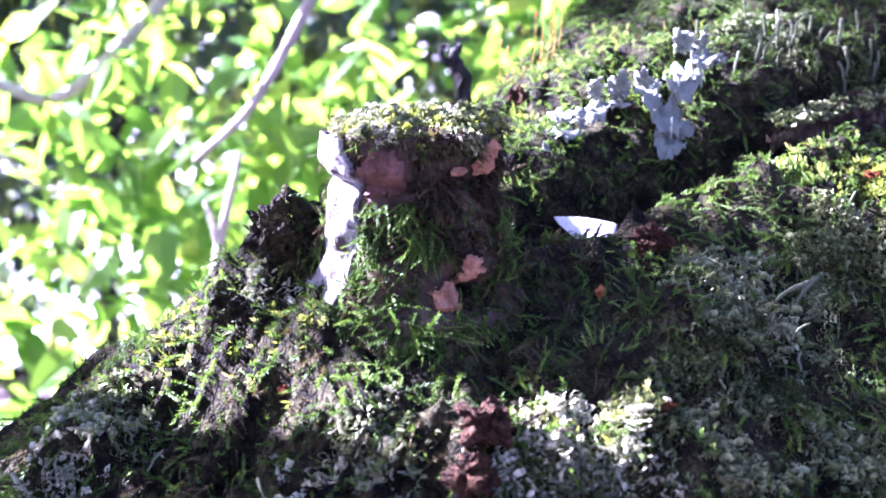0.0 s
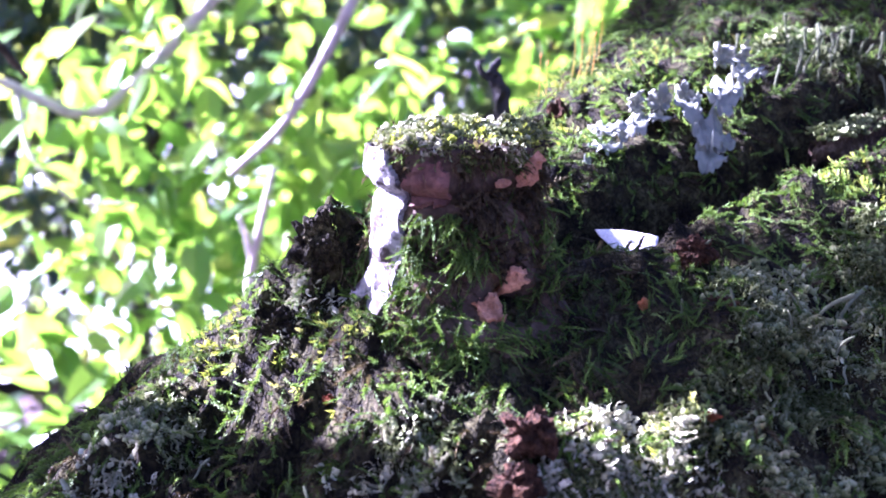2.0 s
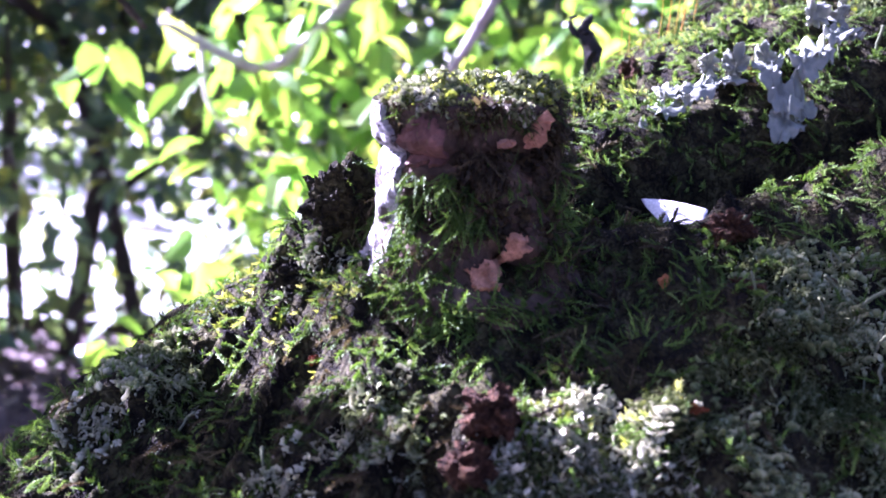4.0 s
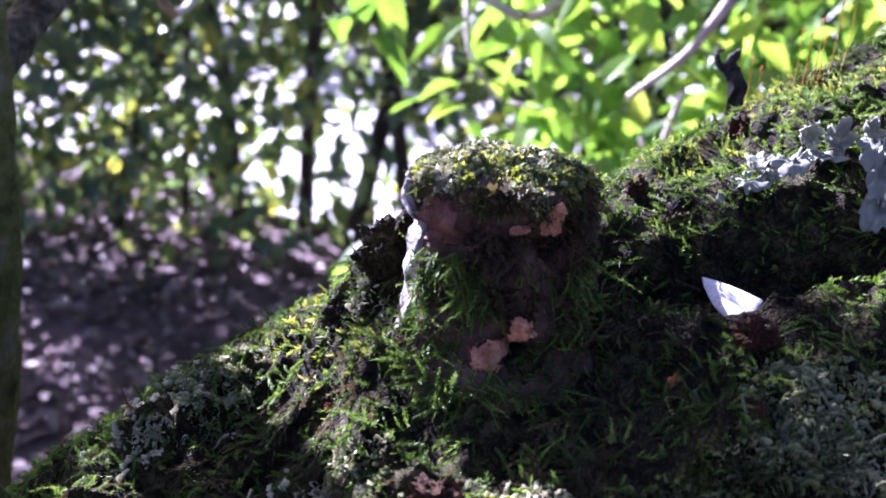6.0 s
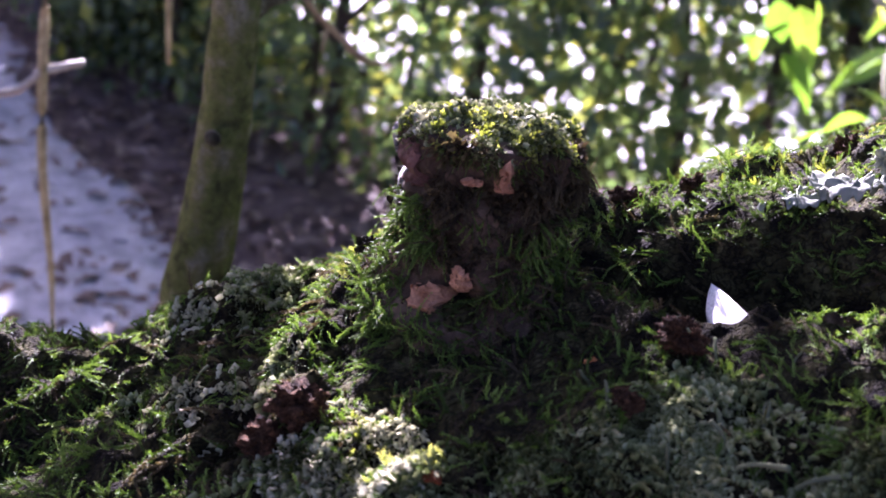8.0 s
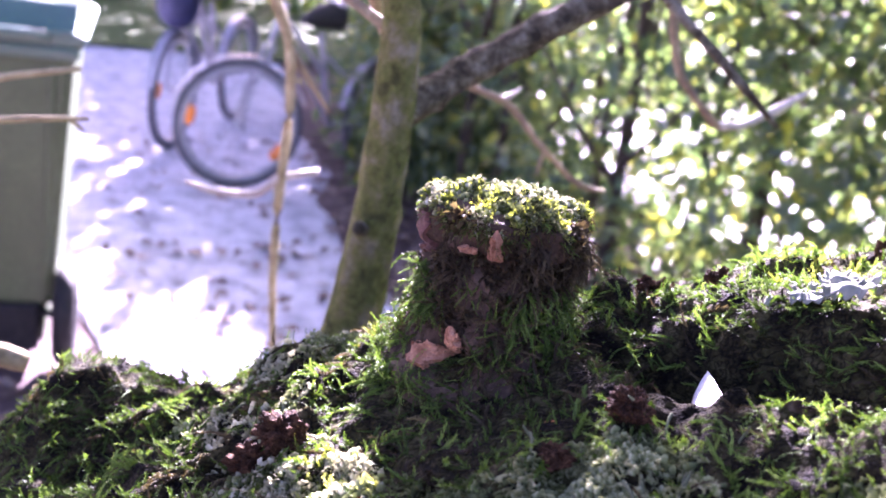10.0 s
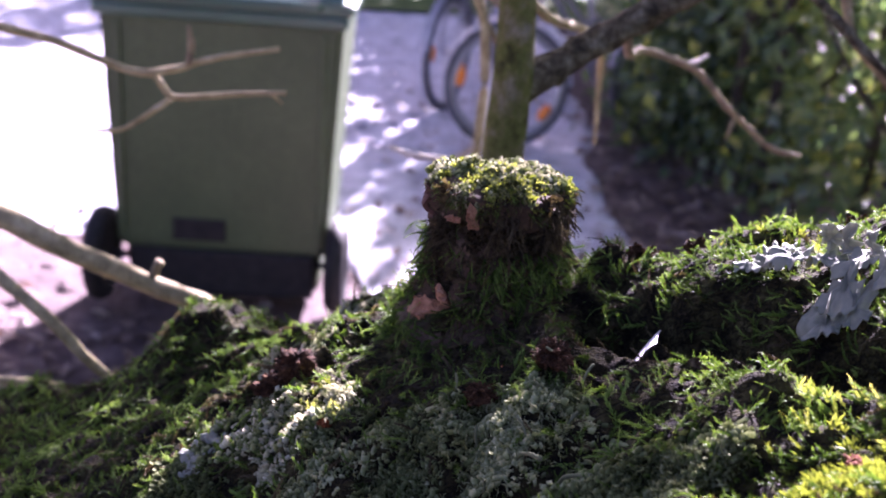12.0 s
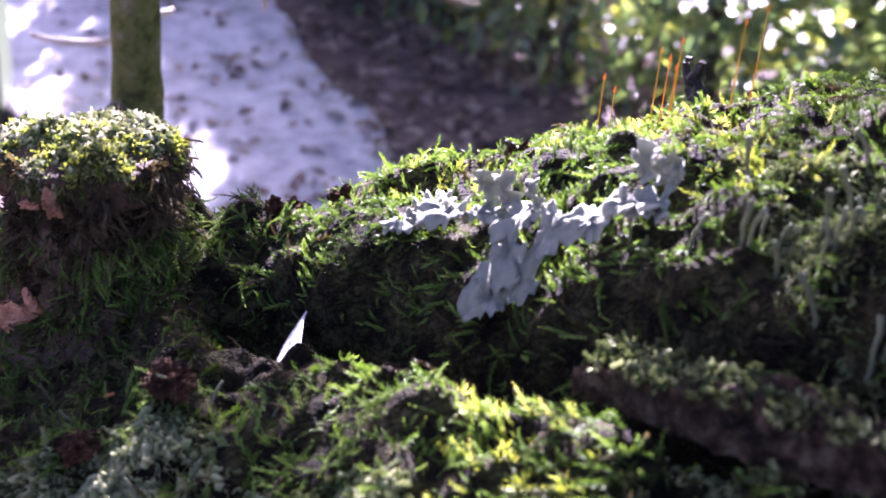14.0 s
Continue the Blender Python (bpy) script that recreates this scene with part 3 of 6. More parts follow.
def star_tuft(rng, leaves=11):
    """A star of narrow leaves opening upwards, of about unit height (grows along +x)."""
    V, F, dt = [], [], []
    for k in range(leaves):
        a = 2.4 * k + rng.uniform(-0.2, 0.2)
        out = np.array([0, math.cos(a), math.sin(a)])
        tilt = 0.25 + 0.9 * k / leaves
        d = unit(np.array([1.0, 0, 0]) * (1.25 - tilt) + out * tilt)
        L, foot = rng.uniform(0.45, 0.7), np.array([0.35 * (1 - k / leaves), 0, 0])
        w = unit(np.cross([1.0, 0, 0], out)) * 0.075
        o = len(V)
        V += [foot, foot + d * L * 0.45 + w, foot + d * L - np.array([0.06, 0, 0]), foot + d * L * 0.45 - w]
        dt += [-0.25, 0.0, 0.25, 0.0]
        F += [(o, o + 1, o + 2), (o, o + 2, o + 3)]
    return np.array(V), F, np.array(dt)


def thread(rng):
    """A thin dead fibre of unit length, bent and twisted."""
    V, F, n = [], [], 7
    bend, sway, ph = rng.normal() * 0.5, rng.normal() * 0.35, rng.uniform(0, 6.3)
    for i in range(n):
        t = i / (n - 1)
        c = np.array([t, sway * t * t + 0.06 * math.sin(7 * t + ph), bend * t * t + 0.06 * math.cos(6 * t + ph)])
        w = 0.035 * (1.15 - t)
        V += [c + [0, w, 0], c - [0, w * 0.5, w], c + [0, -w * 0.5, w]]
        if i:
            o = 3 * (i - 1)
            for k in range(3):
                m = (k + 1) % 3
                F += [(o + k, o + m, o + 3 + m), (o + k, o + 3 + m, o + 3 + k)]
    return np.array(V), F, np.repeat(np.linspace(-0.1, 0.3, n), 3)


def squamule_tuft(rng, ribbons=3):
    """A clump of crinkled, upright lichen frills with paler lips and feet darkened like shaded gaps, of about unit size
    (grows along +x).
    """
    V, F, dt = [], [], []
    for k in range(ribbons):
        a, r0 = rng.uniform(0, 6.3), 0.45 * math.sqrt(rng.random())
        p, way = np.array([math.cos(a) * r0, math.sin(a) * r0]), rng.uniform(0, 6.3)
        curl, high = rng.normal() * 0.35, rng.uniform(0.22, 0.42)
        n, o = 6, len(V)
        for i in range(n):
            side = np.array([-math.sin(way), math.cos(way)])
            flare = side * rng.uniform(-0.10, 0.16)
            h = high * (0.65 if i in (0, n - 1) else 1.0) * rng.uniform(0.8, 1.2)
            V += [np.array([-0.12, p[0], p[1]]), np.array([h, p[0] + flare[0], p[1] + flare[1]])]
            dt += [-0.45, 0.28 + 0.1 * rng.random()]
            if i:
                q = o + 2 * (i - 1)
                F += [(q, q + 2, q + 3), (q, q + 3, q + 1)]
            way += curl + rng.normal() * 0.75
            p = p + np.array([math.cos(way), math.sin(way)]) * rng.uniform(0.15, 0.24)
    return np.array(V), F, np.array(dt)


def crisp_tuft(rng, strips=9, thick=1.0):
    """A tuft of narrow, curled, upright lichen strips of about unit size (grows along +x)."""
    V, F, dt = [], [], []
    for k in range(strips):
        a, r0 = rng.uniform(0, 6.3), 0.35 * rng.random()
        foot = np.array([0, math.cos(a) * r0, math.sin(a) * r0])
        d = unit(np.array([1.0, math.cos(a) * 0.7, math.sin(a) * 0.7]) + rng.normal(size=3) * 0.3)
        bend = rng.normal(size=3) * 0.5
        L, w = rng.uniform(0.35, 0.75), rng.uniform(0.07, 0.15) * thick
        side = unit(np.cross(d, rng.normal(size=3)))
        o = len(V)
        for q in (0, 0.5, 1.0):
            c = foot + d * L * q + bend * L * q * q * 0.5
            ww = w * (0.6 + 0.9 * q)
            V += [c - side * ww, c + side * ww + unit(d) * 0.08 * q]
            dt += [0.3 * q - 0.15] * 2
        for q in (0, 1):
            F += [(o + 2 * q, o + 2 * q + 1, o + 2 * q + 3), (o + 2 * q, o + 2 * q + 3, o + 2 * q + 2)]
    return np.array(V), F, np.array(dt)


def skin_points(rng, n, u0, u1, s0, s1, weight):
    """Places on the trunk's skin, thinned by weight(x, y)."""
    u, s = rng.uniform(u0, u1, n), rng.uniform(s0, s1, n)
    x, y = u * UP[0] + s * ACROSS[0], u * UP[1] + s * ACROSS[1]
    keep = rng.random(n) < weight(x, y)
    x, y = x[keep], y[keep]
    far = np.hypot(x - STUB[0], y - STUB[1]) > 0.024
    x, y = x[far], y[far]
    return np.stack([x, y, ground_of_moss(x, y)], -1), skin_normal(x, y)


def flow_dirs(rng, nor, rise, down=0.5, where=None):
    """Growing directions: partly along the skin and downhill, partly off it."""
    n = len(nor)
    t = rng.normal(size=(n, 3)) * 0.55
    t[:, :2] -= down * np.array([0.2, 1.0])
    if where is not None:
        a = 14 * fbm(where[:, 0], where[:, 1], 0.03, 141, 2)
        t[:, 0] += np.cos(a)
        t[:, 1] += np.sin(a)
    t = unit(t - nor * np.sum(t * nor, 1, keepdims=True))
    return unit(t + nor * (rise * rng.uniform(0.5, 1.6, n))[:, None])


SCALY = [(0.028, 0.275, 0.024, -1.2), (0.050, 0.287, 0.016, -0.9), (0.130, 0.375, 0.012, -0.8), (0.098, 0.285, 0.024, 0.8), (0.078, 0.252, 0.02, 0.7), (0.120, 0.325, 0.020, 0.5), (0.097, 0.270, 0.009, -0.7), (0.108, 0.335, 0.010, -0.7), (0.085, 0.305, 0.023, 0.85), (0.055, 0.262, 0.016, 0.7), (0.078, 0.272, 0.015, 0.9), (0.105, 0.262, 0.012, 0.8), (0.125, 0.335, 0.022, 0.8), (0.150, 0.440, 0.045, 0.8), (-0.087, 0.290, 0.016, 1.0),
         (-0.013, 0.247, 0.011, 1.0), (0.032, 0.242, 0.014, 1.0), (0.040, 0.215, 0.035, 0.8), (-0.060, 0.235, 0.020, 0.5), (0.190, 0.410, 0.035, 0.7)]


def scaly(x, y):
    v = 0.0
    for cx, cy, r, k in SCALY:
        v = v + k * np.exp(-((x - cx) ** 2 + (y - cy) ** 2) / r ** 2)
    return np.clip(v - 0.08 + 1.2 * fbm(x, y, 0.016, 71, 3), 0, 1)


def bare(x, y):
    """Where bark shows: the split, hollows and a few patches."""
    along = (x - 0.03) * 0.87 + (y - 0.335) * 0.49
    d = -(x - 0.03) * 0.49 + (y - 0.335) * 0.87
    v = 1.2 * np.exp(-((d - 0.004) / 0.0075) ** 2) * smooth(0.0, 0.02, along)
    for cx, cy, r in ((0.004, 0.236, 0.009), (-0.030, 0.243, 0.008), (0.052, 0.350, 0.013), (0.056, 0.340, 0.013), (0.068, 0.343, 0.010), (-0.018, 0.236, 0.008), (0.161, 0.392, 0.009), (0.174, 0.395, 0.010)):
        v = v + np.exp(-((x - cx) ** 2 + (y - cy) ** 2) / r ** 2)
    return np.clip(v, 0, 1)


rg = np.random.default_rng(4)
shoots = [brush_shoot(rg, 40, rg.uniform(0.15, 0.21), rg.uniform(-0.1, 0.4), rg.uniform(0.65, 1.05), rg.uniform(0.2, 0.9), rg.uniform(0.17, 0.24)) for _ in range(10)]
shoots += [moss_shoot(rg, 13, 0.15, rg.uniform(-0.1, 0.4), rg.uniform(0.4, 0.65), rg.uniform(0.3, 1.1), 0.13) for _ in range(4)]
short_shoots = [brush_shoot(rg, 22, 0.36, rg.uniform(0, 0.4), 0.9, 0, 0.13) for _ in range(10)]
stars = [star_tuft(rg, int(rg.integers(9, 13))) for _ in range(8)]
threads = [thread(rg) for _ in range(10)]
tufts = [crisp_tuft(rg, 9) for _ in range(14)]
fine_tufts = [crisp_tuft(rg, 15, 0.6) for _ in range(10)]
curl_tufts = [squamule_tuft(rg, int(rg.integers(3, 5))) for _ in range(18)]
VIEW = (-0.05, 0.56, -0.275, 0.065)


def moss_layer(name, n, weight, protos, lo, hi, rise, mat, label, seed, category="moss", sink=0.001, down=0.5, bounds=VIEW):
    rng = np.random.default_rng(seed)
    p, nor = skin_points(rng, n, *bounds, weight)
    size = rng.uniform(lo, hi, len(p)) * rng.uniform(0.8, 1.15, len(p))
    tone = np.clip(0.42 + 1.5 * fbm(p[:, 0], p[:, 1], 0.025, seed, 3) + rng.normal(size=len(p)) * 0.2, -0.1, 1)
    return scatter(name, protos, p - nor * sink, flow_dirs(rng, nor, rise, down, p), nor, size, mat, label, category, rng, tone=tone)


moss_layer("feather_moss", 34000, lambda x, y: np.clip(1.0 - 0.75 * scaly(x, y), 0, 1) * (1 - 0.97 * bare(x, y)) * (0.38 + 0.62 * smooth(-0.12, 0.12, fbm(x, y, 0.022, 81))),
           shoots, 0.0048, 0.0104, 0.36, M_MOSS, "feathery green moss matted over the trunk", 101)
moss_layer("cushion_moss", 14000, lambda x, y: np.clip(1.0 - 0.5 * scaly(x, y), 0, 1) * (1 - 0.97 * bare(x, y)), short_shoots, 0.003, 0.006, 0.7, M_MOSS,
           "short green cushion moss on the trunk", 102)
moss_layer("old_moss", 12000, lambda x, y: smooth(-0.1, 0.22, fbm(x, y, 0.03, 85)) * (1 - 0.7 * bare(x, y)), shoots, 0.005, 0.011, 0.4, M_MOSS_BROWN,
           "withered brown moss among the green", 103)
# yellow moss, placed mostly on the sunny spots to add to their brightness
SUN_YELLOW = [(0.034, 0.255, 0.010), (0.053, 0.250, 0.007), (0.157, 0.361, 0.010), (0.165, 0.369, 0.008), (0.129, 0.377, 0.009), (0.121, 0.366, 0.008), (0.133, 0.364, 0.006), (-0.044, 0.294, 0.008),
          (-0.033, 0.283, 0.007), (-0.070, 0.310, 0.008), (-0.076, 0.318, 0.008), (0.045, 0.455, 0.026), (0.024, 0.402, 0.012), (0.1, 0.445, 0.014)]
moss_layer("yellow_moss", 36000, lambda x, y: np.clip(sum(np.exp(-((x - a) ** 2 + (y - b) ** 2) / r ** 2) for a, b, r in SUN_YELLOW) * (0.5 + fbm(x, y, 0.012, 88)), 0, 1),
           short_shoots + stars, 0.0035, 0.0062, 0.9, M_MOSS_SUN_YELLOW, "yellow-green moss tufts on the trunk, brightened as sunlit", 104)
moss_layer("sunny_moss", 3600, lambda x, y: np.exp(-((x - 0.158) ** 2 + (y - 0.364) ** 2) / 0.011 ** 2), stars, 0.0035, 0.0058, 1.6, M_MOSS_SUN_YELLOW, "yellow-green moss cushion in the sun, its colour brightened as sunlit", 114, bounds=(0.372, 0.42, -0.045, 0.012))
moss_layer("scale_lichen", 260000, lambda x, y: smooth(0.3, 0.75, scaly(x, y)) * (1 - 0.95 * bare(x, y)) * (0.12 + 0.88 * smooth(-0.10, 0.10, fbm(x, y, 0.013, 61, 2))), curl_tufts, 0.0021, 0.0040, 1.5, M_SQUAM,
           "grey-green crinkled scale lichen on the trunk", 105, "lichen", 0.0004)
def ledge(x, y):
    """The steep mossy slope between the leafy lichen and the split."""
    d = -(x - 0.03) * 0.49 + (y - 0.335) * 0.87
    return np.exp(-((d - 0.020) / 0.009) ** 2) * smooth(0.092, 0.104, x) * (1 - smooth(0.20, 0.24, x))


LEDGE = (0.36, 0.53, -0.03, 0.065)
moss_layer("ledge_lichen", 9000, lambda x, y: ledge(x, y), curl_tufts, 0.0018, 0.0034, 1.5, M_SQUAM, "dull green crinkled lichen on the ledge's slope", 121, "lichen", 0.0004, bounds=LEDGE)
moss_layer("ledge_moss", 5000, lambda x, y: ledge(x, y), short_shoots, 0.0028, 0.0050, 1.0, M_MOSS, "short green cushion moss on the ledge's slope", 122, bounds=LEDGE)
PALE = [(-0.050, 0.312, 0.008), (0.036, 0.235, 0.008), (-0.014, 0.246, 0.009), (0.029, 0.242, 0.010), (-0.086, 0.291, 0.009), (0.049, 0.242, 0.009), (0.022, 0.230, 0.008), (0.036, 0.255, 0.007), (-0.094, 0.266, 0.008), (-0.03, 0.236, 0.006)]
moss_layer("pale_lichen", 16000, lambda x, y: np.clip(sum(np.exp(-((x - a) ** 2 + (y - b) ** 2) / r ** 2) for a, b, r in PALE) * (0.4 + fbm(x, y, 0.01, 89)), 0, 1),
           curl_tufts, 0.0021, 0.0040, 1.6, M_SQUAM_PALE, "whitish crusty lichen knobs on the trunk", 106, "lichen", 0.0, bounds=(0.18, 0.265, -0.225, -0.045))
moss_layer("side_moss", 1400, lambda x, y: 0.8 + 0 * x, shoots, 0.009, 0.015, 0.5, M_MOSS, "moss hanging on the lower trunk", 107, bounds=(-0.4, -0.05, -0.28, 0.1))
moss_layer("upper_moss", 1400, lambda x, y: 0.8 + 0 * x, shoots, 0.009, 0.015, 0.5, M_MOSS, "moss on the rising end of the trunk", 108, bounds=(0.56, 0.9, -0.28, 0.1))

moss_layer("lower_moss", 1500, lambda x, y: smooth(-0.1, 0.15, fbm(x, y, 0.3, 91)), shoots, 0.035, 0.06, 0.5, M_MOSS, "coarse moss along the lower trunk", 117, bounds=(-2.4, -0.42, -0.22, 0.06))
moss_layer("end_moss", 500, lambda x, y: smooth(-0.1, 0.15, fbm(x, y, 0.3, 92)), shoots, 0.03, 0.05, 0.5, M_MOSS, "coarse moss near the trunk's broken end", 118, bounds=(0.92, 1.5, -0.18, 0.03))


def stub_growth():
    rng = np.random.default_rng(9)
    n = 9000
    th, z = rng.uniform(0, 2 * np.pi, n), 1.366 + (STUB_TOP - 1.364) * rng.random(n) ** 1.15
    white = np.abs((th - 3.58 + np.pi) % (2 * np.pi) - np.pi) < 0.56
    face = (np.abs((th - 4.46 + np.pi) % (2 * np.pi) - np.pi) < 0.33) & (z > 1.399)
    breaks = np.zeros(n, bool)
    for a, b, ha, hb in ((5.14, 1.3790, 0.28, 0.0070), (5.46, 1.3850, 0.22, 0.0075), (5.76, 1.4105, 0.15, 0.0045), (5.36, 1.4095, 0.14, 0.003), (5.45, 1.3765, 0.18, 0.004)):
        breaks |= (np.abs((th - a + np.pi) % (2 * np.pi) - np.pi) < ha) & (np.abs(z - b) < hb)
    front = np.exp(-(((th - 4.65 + np.pi) % (2 * np.pi) - np.pi) / 0.55) ** 2) * smooth(1.376, 1.384, z)
    thin = (0.36 + 0.45 * smooth(1.40, 1.375, z) + 0.5 * fbm(th, z * 40, 0.5, 3)) * (1 - 0.4 * front)
    keep = ~(white & (z > 1.372)) & ~(face & (rng.random(n) > 0.05)) & ~breaks & (rng.random(n) < thin)
    th, z = th[keep], z[keep]
    p = stub_point(th, z, -0.0005)
    nor = np.stack([np.cos(th), np.sin(th), 0.15 + 0 * th], -1)
    d = nor * 0.45 + rng.normal(size=nor.shape) * 0.45
    d[:, 2] -= rng.uniform(-0.1, 1.3, len(th))
    dry = fbm(th, z * 60, 0.6, 13) + rng.normal(size=len(th)) * 0.12 + 0.34 * smooth(1.386, 1.404, z) > 0.06
    size = rng.uniform(0.0035, 0.0080, len(th)) * (1.2 - 0.6 * smooth(1.388, 1.404, z))
    for flag, mat, name, label in ((~dry, M_MOSS, "stub_moss", "green moss clinging to the branch stub"), (dry, M_MOSS_BROWN, "stub_old_moss", "brown dead moss on the branch stub")):
        scatter(name, shoots, p[flag], d[flag], unit(nor[flag]), size[flag], mat, label, "moss", rng)
    # tufts that hang from clumps
    m = 44
    ca, cz = rng.uniform(0, 2 * np.pi, m), rng.uniform(1.374, 1.412, m)
    pick = rng.integers(0, m, 1500)
    th, z = ca[pick] + rng.normal(size=1500) * 0.10, np.clip(cz[pick] + rng.normal(size=1500) * 0.0022, 1.368, STUB_TOP)
    clear = np.abs((th - 3.60 + np.pi) % (2 * np.pi) - np.pi) > 0.52
    clear &= ~((np.abs((th - 4.46 + np.pi) % (2 * np.pi) - np.pi) < 0.34) & (z > 1.400)) & ~((np.abs((th - 5.25 + np.pi) % (2 * np.pi) - np.pi) < 0.42) & (np.abs(z - 1.380) < 0.008))
    clear &= ~((np.abs((th - 5.70 + np.pi) % (2 * np.pi) - np.pi) < 0.25) & (np.abs(z - 1.409) < 0.004))
    th, z, pick = th[clear], z[clear], pick[clear]
    nor = np.stack([np.cos(th), np.sin(th), 0 * th], -1)
    d = nor * 0.5 + rng.normal(size=nor.shape) * 0.3
    d[:, 2] -= rng.uniform(0.3, 1.3, len(th))
    green = (pick % 3 > 0) & (z < 1.400)
    for flag, mat, name, label in ((green, M_MOSS, "stub_green_tufts", "clumps of green moss on the branch stub"), (~green, M_MOSS_BROWN, "stub_brown_tufts", "clumps of dead brown moss on the branch stub")):
        scatter(name, shoots, stub_point(th, z, 0.0015)[flag], d[flag], nor[flag] + [0, 0, 0.3], rng.uniform(0.005, 0.009, len(th))[flag], mat, label, "moss", rng)
    # dead fibres hanging on the bare wood
    m = 1500
    th, z = rng.uniform(0, 2 * np.pi, m), rng.uniform(1.366, 1.412, m)
    keep = (np.abs((th - 3.50 + np.pi) % (2 * np.pi) - np.pi) > 0.5) & ~((np.abs((th - 4.55 + np.pi) % (2 * np.pi) - np.pi) < 0.36) & (z > 1.399)) & (fbm(th * 2, z * 70, 0.6, 25) > -0.08)
    for a, b, ha, hb in ((5.21, 1.378, 0.24, 0.007), (5.46, 1.384, 0.2, 0.008), (5.76, 1.4105, 0.15, 0.0045), (5.36, 1.4095, 0.14, 0.003)):
        keep &= ~((np.abs((th - a + np.pi) % (2 * np.pi) - np.pi) < ha) & (np.abs(z - b) < hb))
    th, z = th[keep], z[keep]
    nor = np.stack([np.cos(th), np.sin(th), 0 * th], -1)
    tang = np.stack([-np.sin(th), np.cos(th), 0 * th], -1)
    d = nor * 0.2 + tang * rng.normal(size=len(th))[:, None] * 0.7 + np.array([0, 0, -0.8]) + rng.normal(size=nor.shape) * 0.25
    scatter("stub_fibres", threads, stub_point(th, z, 0.0004), d, nor, rng.uniform(0.003, 0.0075, len(th)), M_MOSS_BROWN, "dead brown fibres clinging to the branch stub", "fibres", rng)
    # crumbly crust on the upper half
    m = 3400
    th, z = rng.uniform(0, 2 * np.pi, m), rng.uniform(1.384, STUB_TOP, m)
    keep = (np.abs((th - 3.60 + np.pi) % (2 * np.pi) - np.pi) > 0.50) & ~((np.abs((th - 4.46 + np.pi) % (2 * np.pi) - np.pi) < 0.31) & (z > 1.398)) & (fbm(th * 2, z * 90, 0.6, 5) > 0.02)
    keep &= ~((np.abs(th - 5.58) < 0.34) & (np.abs(z - 1.4085) < 0.0022))
    th, z = th[keep], z[keep]
    nor = np.stack([np.cos(th), np.sin(th), 0 * th], -1)
    scatter("stub_crust", tufts, stub_point(th, z, -0.0005), nor + rng.normal(size=nor.shape) * 0.3, np.broadcast_to([0, 0, 1.0], nor.shape), rng.uniform(0.002, 0.0042, len(th)), M_MOSS_BROWN,
            "crumbly brown crust on the branch stub", "crust", rng)
    # the mossy cap; its yellow and pale growth also stands for sun on top
    for name, mat, protos, k, lo, hi, rise, label, seed, cat in (
            ("cap_moss", M_MOSS_SUN_YELLOW, fine_tufts, 700, 0.0018, 0.0034, 0.7, "yellow-green moss cap on the branch stub", 1, "moss"),
            ("cap_old_moss", M_MOSS_BROWN, shoots, 800, 0.0024, 0.0042, 0.0, "brown dead moss hanging from the stub's rim", 4, "moss"),
            ("cap_green_moss", M_MOSS, shoots, 620, 0.0026, 0.0042, 0.15, "green moss fringe round the stub's top", 2, "moss"),
            ("cap_scales", M_SQUAM, curl_tufts, 1700, 0.0018, 0.0036, 0.8, "grey-green lichen scales on the stub's top", 6, "lichen"),
            ("cap_lichen", M_SQUAM_PALE, curl_tufts, 1700, 0.0018, 0.0038, 0.8, "pale grey lichen scales on the stub's top", 3, "lichen")):
        r2 = np.random.default_rng(seed)
        a, q = r2.uniform(0, 2 * np.pi, k), np.sqrt(r2.random(k))
        rim = name in ("cap_green_moss", "cap_old_moss")
        if rim:
            q = 0.82 + 0.2 * r2.random(k)
        ring = stub_point(a, np.full(k, STUB_TOP))
        pos = ring.copy()
        pos[:, :2] = STUB + (ring[:, :2] - STUB) * q[:, None] * 0.98
        pos[:, 2] += 0.004 * (1 - q) + 0.012 * fbm(pos[:, 0], pos[:, 1], 0.012, 7) - (0.004 * r2.random(k) if rim else 0)
        patch = fbm(pos[:, 0], pos[:, 1], 0.016, 19, 2)
        keep = (patch < 0.04) if name == "cap_moss" else (patch > -0.08) if name == "cap_lichen" else (np.abs(patch) < 0.25) if name == "cap_scales" else np.ones(k, bool)
        if rim:
            keep &= (np.abs(a - 4.45) > 0.28) | (r2.random(k) < 0.45)
        out = np.stack([np.cos(a), np.sin(a), 0 * a], -1) * (0.2 + q[:, None] ** 3)
        dd = out + r2.normal(size=(k, 3)) * 0.45
        dd[:, 2] = rise * r2.uniform(0.2, 1.4, k) - (0.9 * r2.random(k) if rim else 0)
        up = np.broadcast_to([0, 0, 1.0], (k, 3)) + r2.normal(size=(k, 3)) * 0.2
        scatter(name, protos, pos[keep], dd[keep], up[keep], r2.uniform(lo, hi, k)[keep], mat, label, cat, r2)


stub_growth()


